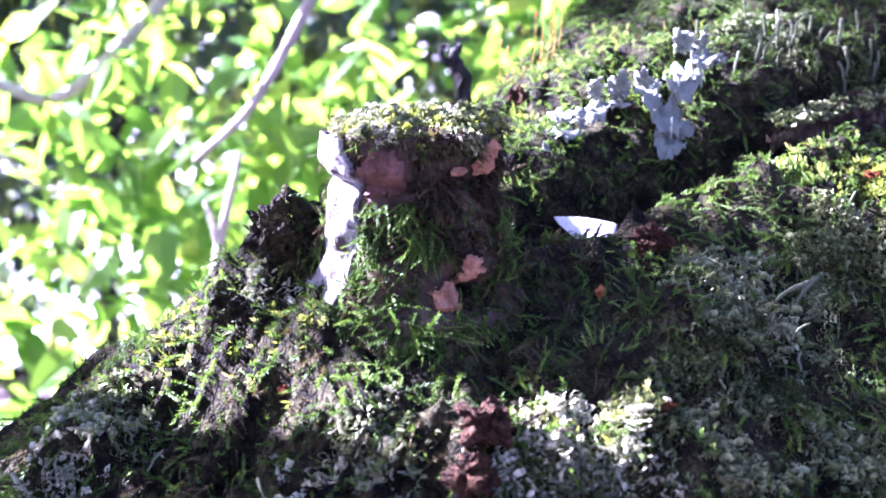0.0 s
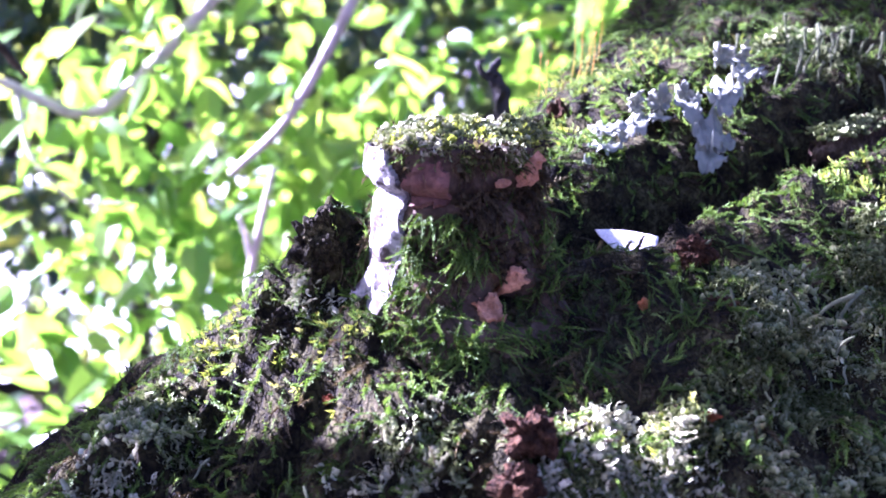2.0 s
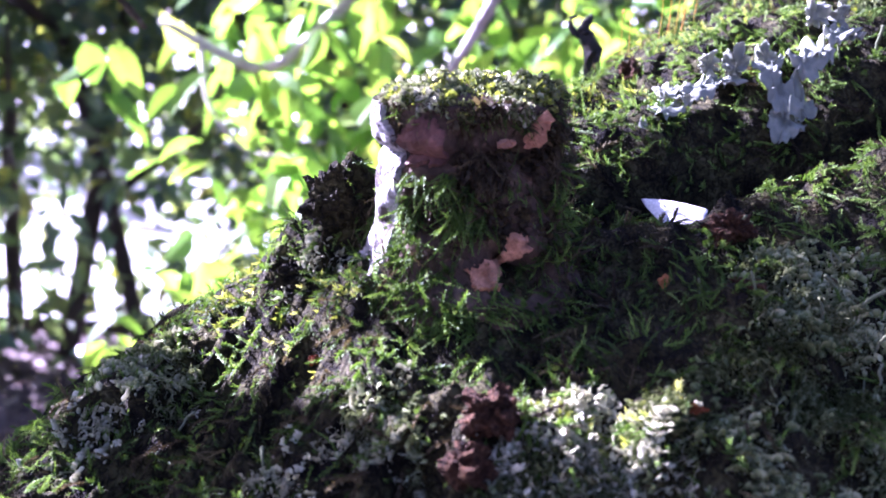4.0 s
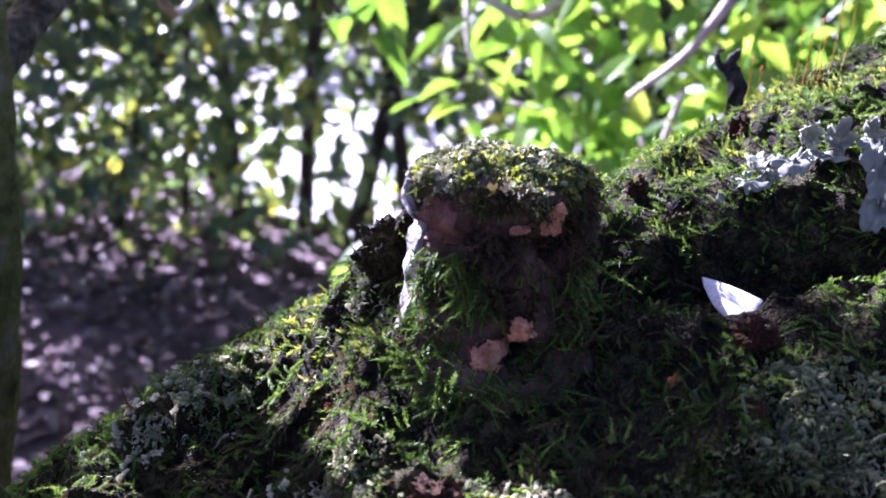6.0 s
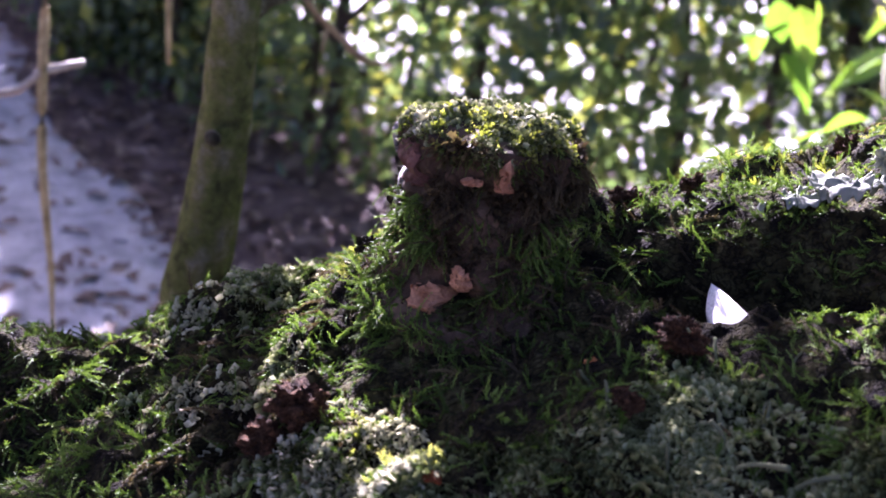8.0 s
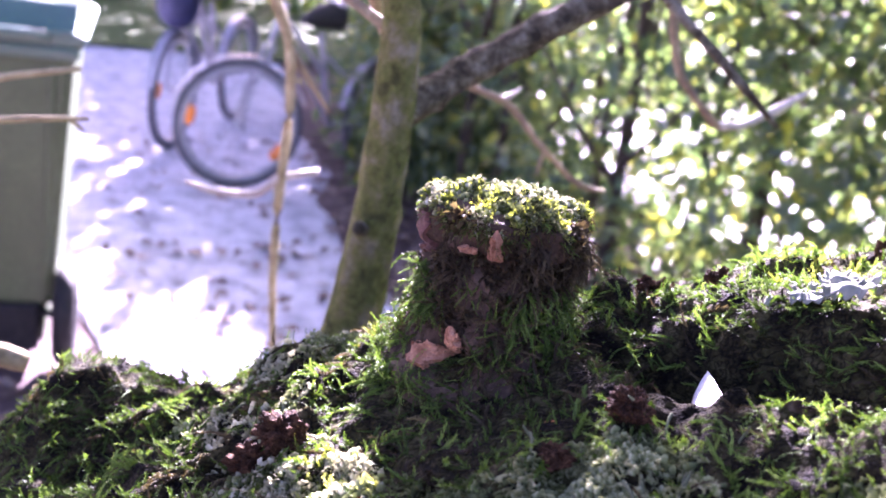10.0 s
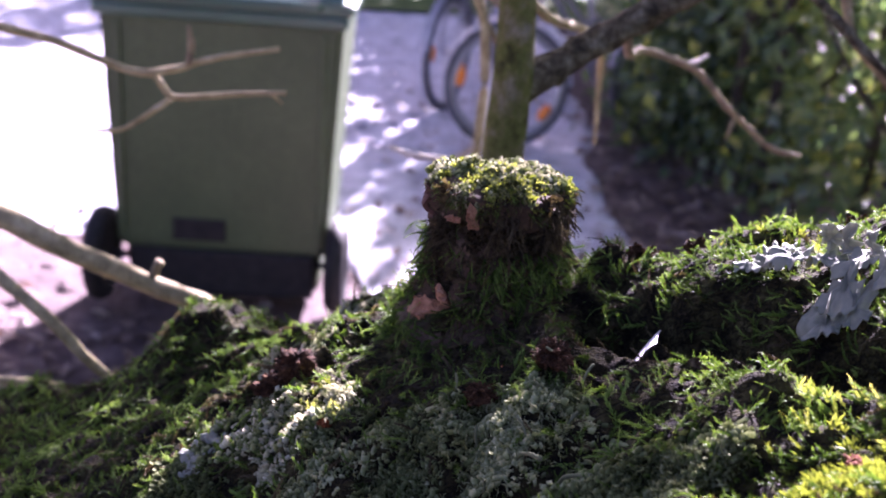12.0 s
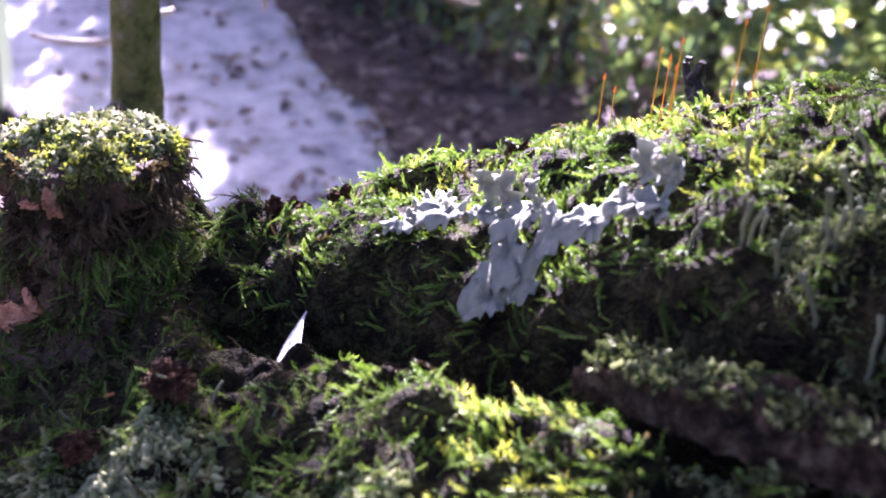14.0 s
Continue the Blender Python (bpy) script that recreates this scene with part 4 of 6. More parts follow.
# ---- leafy lichen, cup lichen, stalks and crumbs on the trunk ----
def lobe_mesh(x, y, size, seed, turn, lift, upright):
    """One lichen lobe: a notched, ruffled sheet draped over the moss, or standing up from it."""
    rng = np.random.default_rng(seed)
    k, rings = 84, 7
    ph, ph2, ph3 = rng.uniform(0, 6.3, 3)
    folds = int(rng.integers(5, 8))
    a = np.arange(k) * 2 * np.pi / k
    w = a + 0.25 * np.sin(2 * a + ph)
    r = size * (0.50 + 0.42 * np.abs(np.cos(folds * w / 2 + ph2)) ** 0.55) * (1 + 0.16 * np.cos(a + ph3) + 0.12 * np.cos(3 * a + ph)) * (1 + 0.05 * np.cos(17 * a + ph2))
    r = np.where(np.cos(a) > 0, r * (1 + 0.45 * np.cos(a)), r * (1 + 0.15 * np.cos(a)))
    ca, sa = math.cos(turn), math.sin(turn)
    z0 = float(trunk_top(x, y, False, False)) + lift
    V, tone = [(x, y, z0)], [0.15]
    for i in range(1, rings + 1):
        q = i / rings
        lx, ly = r * q * np.cos(a), r * q * np.sin(a) * 0.85
        ruffle = size * (0.20 * q * q * np.cos(folds * w + 2 * ph2) + 0.16 * q * q * np.sin(2 * a + ph2) + 0.12 * q ** 4 * np.sin(11 * a + ph3) + 0.05 * np.sin(9 * q + ph))
        if upright:
            px, py, pz = x - sa * ly + ca * ruffle * 1.4, y + ca * ly + sa * ruffle * 1.4, z0 + lx * 0.9 + size * 0.3
        else:
            px, py = x + ca * lx - sa * ly, y + sa * lx + ca * ly
            hang = np.maximum(0.030 - (-(px - 0.03) * 0.49 + (py - 0.335) * 0.87), 0) if x > 0.03 and y > 0.36 else 0
            pz = trunk_top(px, py, False, False) * 0.6 + z0 * 0.4 + lift * 0.4 + ruffle - 0.75 * hang
        V += list(zip(px, py, pz))
        tone += [0.05 + 0.5 * q ** 2 + 0.2 * math.sin(7 * q + ph) + 0.25 * rng.random()] * k
    F = [(0, 1 + j, 1 + (j + 1) % k) for j in range(k)]
    for i in range(rings - 1):
        F += [(1 + i * k + j, 1 + (i + 1) * k + j, 1 + (i + 1) * k + (j + 1) % k, 1 + i * k + (j + 1) % k) for j in range(k)]
    n = len(V)
    V += [(a_, b_, c_ - 0.0003) for a_, b_, c_ in V]
    F += [tuple(n + q for q in reversed(f)) for f in F]
    o = 1 + (rings - 1) * k
    F += [(o + j, n + o + j, n + o + (j + 1) % k, o + (j + 1) % k) for j in range(k)]
    return mesh_of("lobe", V, F, M_LOBE, tone + tone, True)


# thalli: (x, y, size in mm, standing up) of the lobes
THALLI = [[(0.040, 0.371, 3.6, 0)],
          [(0.044, 0.381, 4.6, 0), (0.050, 0.387, 5.4, 0), (0.056, 0.390, 5.4, 0), (0.062, 0.395, 5.2, 0), (0.047, 0.391, 4.4, 0), (0.058, 0.398, 4, 1), (0.067, 0.399, 4.5, 1)],
          [(0.076, 0.402, 3.6, 1), (0.084, 0.388, 5.4, 0), (0.081, 0.393, 5.0, 0), (0.088, 0.393, 4.6, 0), (0.078, 0.400, 4.8, 0), (0.088, 0.401, 5.2, 0), (0.094, 0.407, 5.2, 0), (0.092, 0.420, 4.4, 1),
           (0.099, 0.413, 5.2, 0), (0.104, 0.416, 4.6, 0), (0.100, 0.421, 4, 1)],
          [(0.034, 0.211, 5, 0), (0.026, 0.213, 5, 0), (0.017, 0.216, 4.5, 0)]]
for q, lobes in enumerate(THALLI):
    x0, y0, *_ = lobes[0]
    plant = thing("leafy_lichen", "pale blue-grey leafy lichen with curled lobes on moss", "lichen", "leafy lichens on the trunk", at=(x0, y0, float(trunk_top(x0, y0))))
    for k, (x, y, mm, up) in enumerate(lobes):
        part("lobe", lobe_mesh(x, y, mm * 0.00122, 300 + q * 20 + k, k * 2.3 + q - 0.8, 0.0050 + 0.0012 * (k % 3), up), plant)


def podetium(x, y, height, lean, seed, cup=True):
    rng = np.random.default_rng(seed)
    z = float(ground_of_moss(x, y)) - 0.002
    lx, ly = math.cos(lean[0]) * lean[1], math.sin(lean[0]) * lean[1]
    pts = [(x + lx * height * t * t + rng.normal() * 0.0003, y + ly * height * t * t + rng.normal() * 0.0003, z + height * t * (1 - 0.3 * lean[1] * t)) for t in np.linspace(0, 1, 5)]
    r = np.array([0.0010, 0.0009, 0.00095, 0.0011, 0.0014 if cup else 0.0008]) * height / 0.012 * 0.5
    v, f = tube(pts, r, 8, 0.06, seed)
    me = mesh_of("cup_lichen", v, f, M_POD, np.full(len(v), rng.random() * 0.8), True)
    return solid("cup_lichen", me, "thin grey-green lichen stalk standing in moss", "lichen", "cup lichens on the trunk")


rp = np.random.default_rng(33)
for k in range(34):
    x, y = 0.150 + rp.normal() * 0.024, 0.440 + rp.normal() * 0.016
    podetium(x, y, rp.uniform(0.009, 0.015), (rp.uniform(0, 6.3), rp.uniform(0, 0.4)), 500 + k)
for k in range(22):
    x, y = 0.088 + rp.normal() * 0.028, 0.312 + rp.normal() * 0.020
    h, lean = rp.uniform(0.006, 0.010), (rp.uniform(0, 6.3), rp.uniform(0.1, 0.7))
    if math.hypot(x - 0.052, y - 0.340) > 0.024:
        podetium(x, y, h, lean, 560 + k, False)
for k, (x, y, h, a, b) in enumerate(((0.098, 0.302, 0.013, 0.3, 0.9), (0.108, 0.311, 0.014, 0.6, 0.8), (0.094, 0.306, 0.010, 3.6, 0.6), (0.072, 0.325, 0.008, 2.5, 0.8),
                                     (0.122, 0.425, 0.013, 0.0, 0.1), (0.113, 0.420, 0.012, 1.0, 0.2), (0.131, 0.428, 0.012, 5.0, 0.2), (-0.035, 0.238, 0.008, 2.0, 0.9), (-0.070, 0.270, 0.008, 0.5, 0.4))):
    podetium(x, y, h, (a, b), 600 + k)

for k, (x, y, h) in enumerate(((0.026, 0.448, 0.022), (0.029, 0.450, 0.018), (0.040, 0.456, 0.022), (0.043, 0.457, 0.019), (0.046, 0.458, 0.024), (0.048, 0.456, 0.018), (0.049, 0.475, 0.024), (0.053, 0.478, 0.026))):
    z = float(ground_of_moss(x, y))
    st = thing("moss_stalk", "thin orange-green moss stalk with a pointed tip", "moss", "moss stalks", at=(x, y, z))
    v, f = tube([(x, y, z - 0.002), (x + 0.001, y - 0.0005, z + h * 0.5), (x + 0.0005, y, z + h)], [0.00022, 0.0002, 0.00016], 5)
    part("stalk", mesh_of("stalk", v, f, M_SETA, np.full(len(v), rp.random())), st)
    v, f = tube([(x + 0.0005, y, z + h), (x + 0.0006, y, z + h + 0.001), (x + 0.0008, y, z + h + 0.0024)], [0.0002, 0.0005, 0.0001], 5)
    part("capsule", mesh_of("capsule", v, f, M_SETA, np.full(len(v), 0.9)), st)


def crumb(name, x, y, size, mat, label, category, seed, flat=0.7, lift=0.3, stretch=1.0, group=""):
    """A rough lump with facets and dents resting on the moss."""
    bm = bmesh.new()
    bmesh.ops.create_icosphere(bm, subdivisions=4, radius=1)
    z = float(ground_of_moss(x, y))
    for v in bm.verts:
        p = v.co
        k = 1 + 0.6 * noise.noise(p * 1.3 + Vector((seed, 0, 0))) + 0.5 * noise.noise(p * 2.8 + Vector((0, seed, 0))) + 0.45 * noise.noise(p * 6.5 + Vector((seed, seed, 0)))
        v.co = Vector((x + p.x * size * k * stretch, y + p.y * size * k, z + size * lift + p.z * size * k * flat))
    me = bpy.data.meshes.new(name)
    bm.to_mesh(me)
    bm.free()
    me.materials.append(mat)
    return solid(name, me, label, category, group)


crumb("bark_crumb", 0.015, 0.243, 0.0058, M_LUMP, "crumbly red-brown bark lump on moss", "bark", 3, 0.8, 0.7)
crumb("bark_crumb", 0.012, 0.235, 0.0045, M_LUMP, "crumbly red-brown bark lump on moss", "bark", 8, 0.9, 0.5)
crumb("bark_lump", -0.045, 0.3145, 0.0060, M_BARK, "rugged upright bark lump beside the branch stub", "bark", 47, 1.25, 0.7)
crumb("bark_lump", -0.051, 0.306, 0.0046, M_BARK, "rugged bark lump under the taller one", "bark", 53, 1.0, 0.5)
crumb("bark_crumb", 0.066, 0.317, 0.0050, M_LUMP, "dark red-brown bark lump half sunk in moss", "bark", 13, 0.8, 0.5)
crumb("bark_crumb", 0.070, 0.296, 0.0042, M_LUMP, "flat brown bark crumb in moss", "bark", 17, 0.5, 0.3)
crumb("bark_crumb", 0.180, 0.372, 0.0030, M_LUMP, "brown bark crumb in moss", "bark", 19, 0.6, 0.3)
crumb("red_crumb", 0.058, 0.252, 0.0018, M_RED, "small brick-red wood crumb on lichen", "wood crumb", 23, 0.5, 0.8, 1.4)
crumb("red_crumb", 0.149, 0.367, 0.0019, M_RED, "small brick-red wood crumb on moss", "wood crumb", 27, 0.6, 0.9, 1.3)
crumb("red_crumb", -0.036, 0.277, 0.0016, M_RED, "small dark red leaf crumb beside the stub", "wood crumb", 29, 0.8, 1.8)
crumb("orange_fungus", 0.050, 0.305, 0.0015, M_ORANGE, "tiny orange fungus button in the moss", "fungus", 31, 0.9, 1.2)
crumb("brown_fungus", -0.002, 0.360, 0.0026, M_LUMP, "tiny dark brown fungus button behind the stub", "fungus", 35, 0.9, 1.2)


def mushroom(x, y, r, seed):
    z = float(ground_of_moss(x, y))
    m = thing("mushroom", "small whitish domed mushroom on the trunk's crest", "mushroom", at=(x, y, z))
    v, f = tube([(x, y, z - 0.003), (x + 0.0004, y, z + r * 0.6), (x, y, z + r * 1.2)], [r * 0.3, r * 0.26, r * 0.3], 10, 0.04, seed)
    part("stem", mesh_of("stem", v, f, M_CAP, smooth=True), m)
    V, F, k = [], [], 28
    prof = [(0.25, 0.75), (0.8, 0.78), (1.0, 0.9), (0.97, 1.15), (0.8, 1.45), (0.5, 1.68), (0.2, 1.78), (0.02, 1.8)]
    for pr, pz in prof:
        for j in range(k):
            a = 2 * math.pi * j / k
            w = 1 + 0.05 * math.sin(3 * a + seed)
            V.append((x + r * pr * w * math.cos(a), y + r * pr * w * math.sin(a), z + r * pz))
    F = [(i * k + j, i * k + (j + 1) % k, (i + 1) * k + (j + 1) % k, (i + 1) * k + j) for i in range(len(prof) - 1) for j in range(k)]
    part("cap", mesh_of("cap", V, F, M_CAP, smooth=True), m, "whitish rounded cap")


mushroom(-0.030, 0.387, 0.0034, 3)
for k, (x, y, r) in enumerate(((0.000, 0.366, 0.0034), (0.032, 0.420, 0.0035), (0.012, 0.376, 0.0030))):
    crumb("dark_knob", x, y, r, M_LUMP, "dark knobbly bark knob rimmed with moss", "bark", 41 + k, 1.1, 0.6, 1.0, "dark knobs")


def bark_plate(x, y, length, width, thick, angle, seed, label, lift=0.0):
    """A split bark slab: thick, long, cracked along its length, with a ragged outline."""
    n, m = 120, 36
    ca, sa = math.cos(angle), math.sin(angle)
    V = []
    for layer in (1, -1):
        for i in range(n):
            for j in range(m):
                a, b = i / (n - 1) * 2 - 1, j / (m - 1) * 2 - 1
                wv = width * (1 - 0.55 * a ** 4) * (0.8 + 0.5 * float(fbm(a * 2 + seed, 0, 0.6, seed, 2)))
                px, py = x + ca * a * length - sa * b * wv, y + sa * a * length + ca * b * wv
                gz = float(trunk_top(px, py, False, False))
                body = thick * (1 - b ** 4 * 0.7) * (1 - a ** 6)
                rough = 0.012 * float(fbm(a * 4, b * 3 + seed, 1.0, seed + 4, 4)) - 0.007 * abs(float(fbm(a * 3 + 7, b * 6, 1.0, seed + 9, 3))) * 2.5 + 0.002 * float(fbm(a * 30, b * 14, 1.0, seed + 14, 2))
                V.append((px, py + 0.004 * float(fbm(a * 9, b * 4, 1.0, seed + 2, 2)), gz + lift + layer * body * 0.5 + (rough if layer > 0 else -0.002)))
    F = []
    for i in range(n - 1):
        for j in range(m - 1):
            q = i * m + j
            F.append((q, q + m, q + m + 1, q + 1))
            q += n * m
            F.append((q, q + 1, q + m + 1, q + m))
    rim = [i * m for i in range(n)] + [(n - 1) * m + j for j in range(1, m)] + [i * m + m - 1 for i in range(n - 2, -1, -1)] + [j for j in range(m - 2, 0, -1)]
    F += [(rim[k], rim[k] + n * m, rim[(k + 1) % len(rim)] + n * m, rim[(k + 1) % len(rim)]) for k in range(len(rim))]
    bm = bmesh.new()
    vs = [bm.verts.new(v) for v in V]
    for f in F:
        bm.faces.new([vs[i] for i in f])
    bmesh.ops.recalc_face_normals(bm, faces=bm.faces[:])
    me = bpy.data.meshes.new("bark_plate")
    bm.to_mesh(me)
    bm.free()
    me.materials.append(M_PLATE)
    return part("bark_plate", me, trunk, label)


bark_plate(0.082, 0.352, 0.030, 0.006, 0.009, 0.55, 61, "bare grey-brown bark strip in the split", -0.006)
bark_plate(0.158, 0.411, 0.042, 0.0050, 0.009, 0.47, 67, "bare brown bark strip along the split", -0.003)


def plate_lichen():
    rng = np.random.default_rng(71)
    n = 200
    a, b = rng.uniform(-0.9, 0.9, n), rng.uniform(-0.6, 0.9, n)
    keep = fbm(a * 3, b, 0.8, 3, 2) > 0.05
    a, b = a[keep], b[keep]
    x, y = 0.158 + math.cos(0.47) * a * 0.042 - math.sin(0.47) * b * 0.005, 0.411 + math.sin(0.47) * a * 0.042 + math.cos(0.47) * b * 0.005
    z = trunk_top(x, y, False, False) - 0.003 + 0.0045 * (1 - b ** 4 * 0.7)
    d = rng.normal(size=(len(a), 3)) * 0.4 + [0, -0.2, 1.0]
    scatter("bark_lichen", curl_tufts, np.stack([x, y, z], -1), d, np.broadcast_to([0.0, 1.0, 0.0], d.shape), rng.uniform(0.0025, 0.0045, len(a)), M_SQUAM, "grey-green lichen on the bare bark strip", "lichen", rng)


plate_lichen()


def white_flake():
    """A thin half-moon chip like a piece of snail shell, lying aslant in the split."""
    left, right, low = np.array([0.0416, 0.3572, 1.3842]), np.array([0.0610, 0.3500, 1.3842]), np.array([0.0536, 0.3455, 1.3776])
    mid, half = (left + right) / 2, (right - left) / 2
    down = low - mid
    nor = unit(np.cross(down, half))
    n, m = 26, 9
    V = []
    for i in range(n):
        a = i / (n - 1) * 2 - 1
        wide = max(0.0, 1 - abs(a) ** 2.0) ** 0.72
        for j in range(m):
            b = j / (m - 1)
            V.append(mid + half * a * (1 - 0.04 * b) + down * (b * wide * 0.98 - 0.02 * (1 - a * a)) + nor * 0.0010 * (1 - a * a) * (1 - b * b))
    F = [(i * m + j, (i + 1) * m + j, (i + 1) * m + j + 1, i * m + j + 1) for i in range(n - 1) for j in range(m - 1)]
    bm = bmesh.new()
    vs = [bm.verts.new(v) for v in V]
    for f in F:
        bm.faces.new([vs[i] for i in f])
    bmesh.ops.remove_doubles(bm, verts=bm.verts[:], dist=0.00005)
    bmesh.ops.solidify(bm, geom=bm.faces[:], thickness=0.0005)
    for f in bm.faces:
        f.smooth = True
    me = bpy.data.meshes.new("shell_flake")
    bm.to_mesh(me)
    bm.free()
    me.materials.append(M_SHELL)
    solid("shell_flake", me, "thin chalk-white shell chip lying in the bark split", "shell")


white_flake()


def black_curl():
    x, y = 0.013, 0.492
    z = 1.414
    pieces = [tube([(x + 0.006, y - 0.004, float(ground_of_moss(x + 0.006, y - 0.004)) - 0.002), (x, y, z + 0.006), (x - 0.004, y, z + 0.013), (x - 0.001, y, z + 0.019)], [0.0030, 0.0038, 0.0028, 0.0008], 8, 0.2, 3),
              tube([(x - 0.002, y, z + 0.008), (x - 0.009, y, z + 0.012), (x - 0.010, y, z + 0.017), (x - 0.007, y, z + 0.018)], [0.0016, 0.0014, 0.001, 0.0005], 7, 0.1, 4)]
    v, f = join(pieces)
    solid("withered_leaf", mesh_of("withered_leaf", v, f, M_BLACK), "small black withered curled leaf on the trunk's crest", "leaf")


black_curl()


# ---- saplings, twigs and shrubs ----
def limb(name, pts, radii, mat, parent, seed=1, sides=10, wob=0.05, label=""):
    v, f = tube(pts, radii, sides, wob, seed)
    return part(name, mesh_of(name, v, f, mat, smooth=True), parent, label)


def set_back(pts, k=1.12, eye=(0.299, 0.199, 1.499)):
    """The same limb a little farther off, as seen from the eye's side."""
    return [tuple(e + k * (p - e) for e, p in zip(eye, q)) for q in pts]


sapling = thing("sapling", "slim green-barked sapling forking behind the fallen trunk", "tree", at=(-0.215, 0.300, 0))
limb("trunk", set_back([(-0.235, 0.27, 0.13), (-0.215, 0.295, 0.6), (-0.205, 0.315, 1.15), (-0.2, 0.332, 1.285), (-0.2, 0.337, 1.32), (-0.2, 0.340, 1.354), (-0.203, 0.343, 1.41), (-0.206, 0.342, 1.465), (-0.225, 0.316, 1.535), (-0.255, 0.285, 1.66), (-0.29, 0.26, 2.2)]),
     [0.033, 0.0242, 0.0187, 0.01595, 0.01408, 0.01265, 0.01155, 0.00935, 0.0088, 0.0077, 0.0055], M_SAPLING, sapling, 3, 16, 0.04, "green algae-covered trunk")
limb("branch", set_back([(-0.205, 0.342, 1.402), (-0.213, 0.368, 1.417), (-0.216, 0.393, 1.432), (-0.218, 0.42, 1.449), (-0.22, 0.451, 1.466), (-0.222, 0.482, 1.482), (-0.24, 0.60, 1.56)]),
     [0.01155, 0.00935, 0.00858, 0.00814, 0.00792, 0.0077, 0.0055], M_BRANCH, sapling, 5, 14, 0.09, "dark knobbly side branch")
limb("twig", set_back([(-0.21, 0.343, 1.440), (-0.25, 0.321, 1.456), (-0.27, 0.29, 1.468), (-0.3, 0.25, 1.49)]),
     [0.0033, 0.00286, 0.00242, 0.0011], M_TWIG, sapling, 6, 7)
limb("twig", set_back([(-0.197, 0.334, 1.349), (-0.190, 0.329, 1.352), (-0.183, 0.326, 1.354)]),
     [0.00462, 0.00396, 0.0033], M_BRANCH, sapling, 7, 9)
limb("twig", [(-0.285, 0.512, 1.478), (-0.255, 0.532, 1.450), (-0.237, 0.556, 1.427), (-0.230, 0.578, 1.407)],
     [0.0036, 0.0030, 0.0026, 0.0014], M_BRANCH, sapling, 8, 8, 0.1)
limb("twig", [(-0.30, 0.62, 1.548), (-0.40, 0.655, 1.51), (-0.45, 0.649, 1.476), (-0.45, 0.634, 1.457), (-0.45, 0.642, 1.430), (-0.45, 0.651, 1.405), (-0.45, 0.672, 1.385), (-0.45, 0.697, 1.365)],
     [0.0046, 0.0042, 0.0040, 0.0042, 0.0038, 0.0035, 0.0035, 0.0036], M_TWIG, sapling, 9, 8, 0.1)
limb("twig", [(-0.45, 0.696, 1.3655), (-0.47, 0.735, 1.364), (-0.50, 0.79, 1.374), (-0.527, 0.841, 1.389)],
     [0.0034, 0.0034, 0.0042, 0.0020], M_PALE_TWIG, sapling, 10, 8, 0.1)
limb("twig", [(-0.27, 0.335, 1.475), (-0.45, 0.415, 1.405), (-0.654, 0.503, 1.367), (-0.73, 0.535, 1.335), (-0.77, 0.548, 1.310), (-0.77, 0.549, 1.277), (-0.77, 0.551, 1.228)],
     [0.0044, 0.0040, 0.0036, 0.0036, 0.0044, 0.0034, 0.0018], M_TAN_TWIG, sapling, 11, 8, 0.1)

limb("hanging_twig", [(-0.262, 0.281, 1.75), (-0.40, 0.33, 1.72), (-0.62, 0.34, 1.60), (-0.73, 0.383, 1.425), (-0.73, 0.415, 1.368), (-0.73, 0.421, 1.3), (-0.73, 0.418, 1.239), (-0.73, 0.418, 1.147), (-0.73, 0.428, 1.043), (-0.73, 0.43, 0.97)],
     [0.006, 0.006, 0.006, 0.0055, 0.005, 0.0048, 0.0048, 0.0042, 0.003, 0.0012], M_TAN_TWIG, sapling, 21, 8)
limb("twig", [(-0.73, 0.415, 1.232), (-0.735, 0.395, 1.214), (-0.74, 0.354, 1.216), (-0.74, 0.33, 1.225)], [0.004, 0.0036, 0.003, 0.002], M_PALE_TWIG, sapling, 22, 7)
limb("twig", [(-0.73, 0.412, 1.233), (-0.73, 0.43, 1.238), (-0.73, 0.455, 1.242)], [0.004, 0.0036, 0.003], M_PALE_TWIG, sapling, 23, 7)
limb("twig", [(-0.73, 0.414, 1.36), (-0.73, 0.44, 1.325), (-0.73, 0.46, 1.30)], [0.004, 0.003, 0.002], M_TWIG, sapling, 24, 7)
limb("twig", [(-0.29, 0.43, 1.425), (-0.48, 0.49, 1.375), (-0.655, 0.552, 1.353), (-0.655, 0.599, 1.340), (-0.655, 0.617, 1.330), (-0.655, 0.641, 1.304), (-0.655, 0.657, 1.291), (-0.655, 0.698, 1.259), (-0.655, 0.728, 1.255)],
     [0.0036, 0.0036, 0.0034, 0.0036, 0.0034, 0.0030, 0.0028, 0.0030, 0.0018], M_TWIG, sapling, 25, 8, 0.1)
limb("twig", [(-0.655, 0.599, 1.340), (-0.655, 0.609, 1.342), (-0.655, 0.619, 1.350)], [0.0026, 0.0024, 0.0013], M_PALE_TWIG, sapling, 26, 6)
limb("twig", [(-0.655, 0.655, 1.292), (-0.655, 0.652, 1.282), (-0.655, 0.650, 1.268)], [0.0022, 0.0020, 0.0013], M_TWIG, sapling, 27, 6)

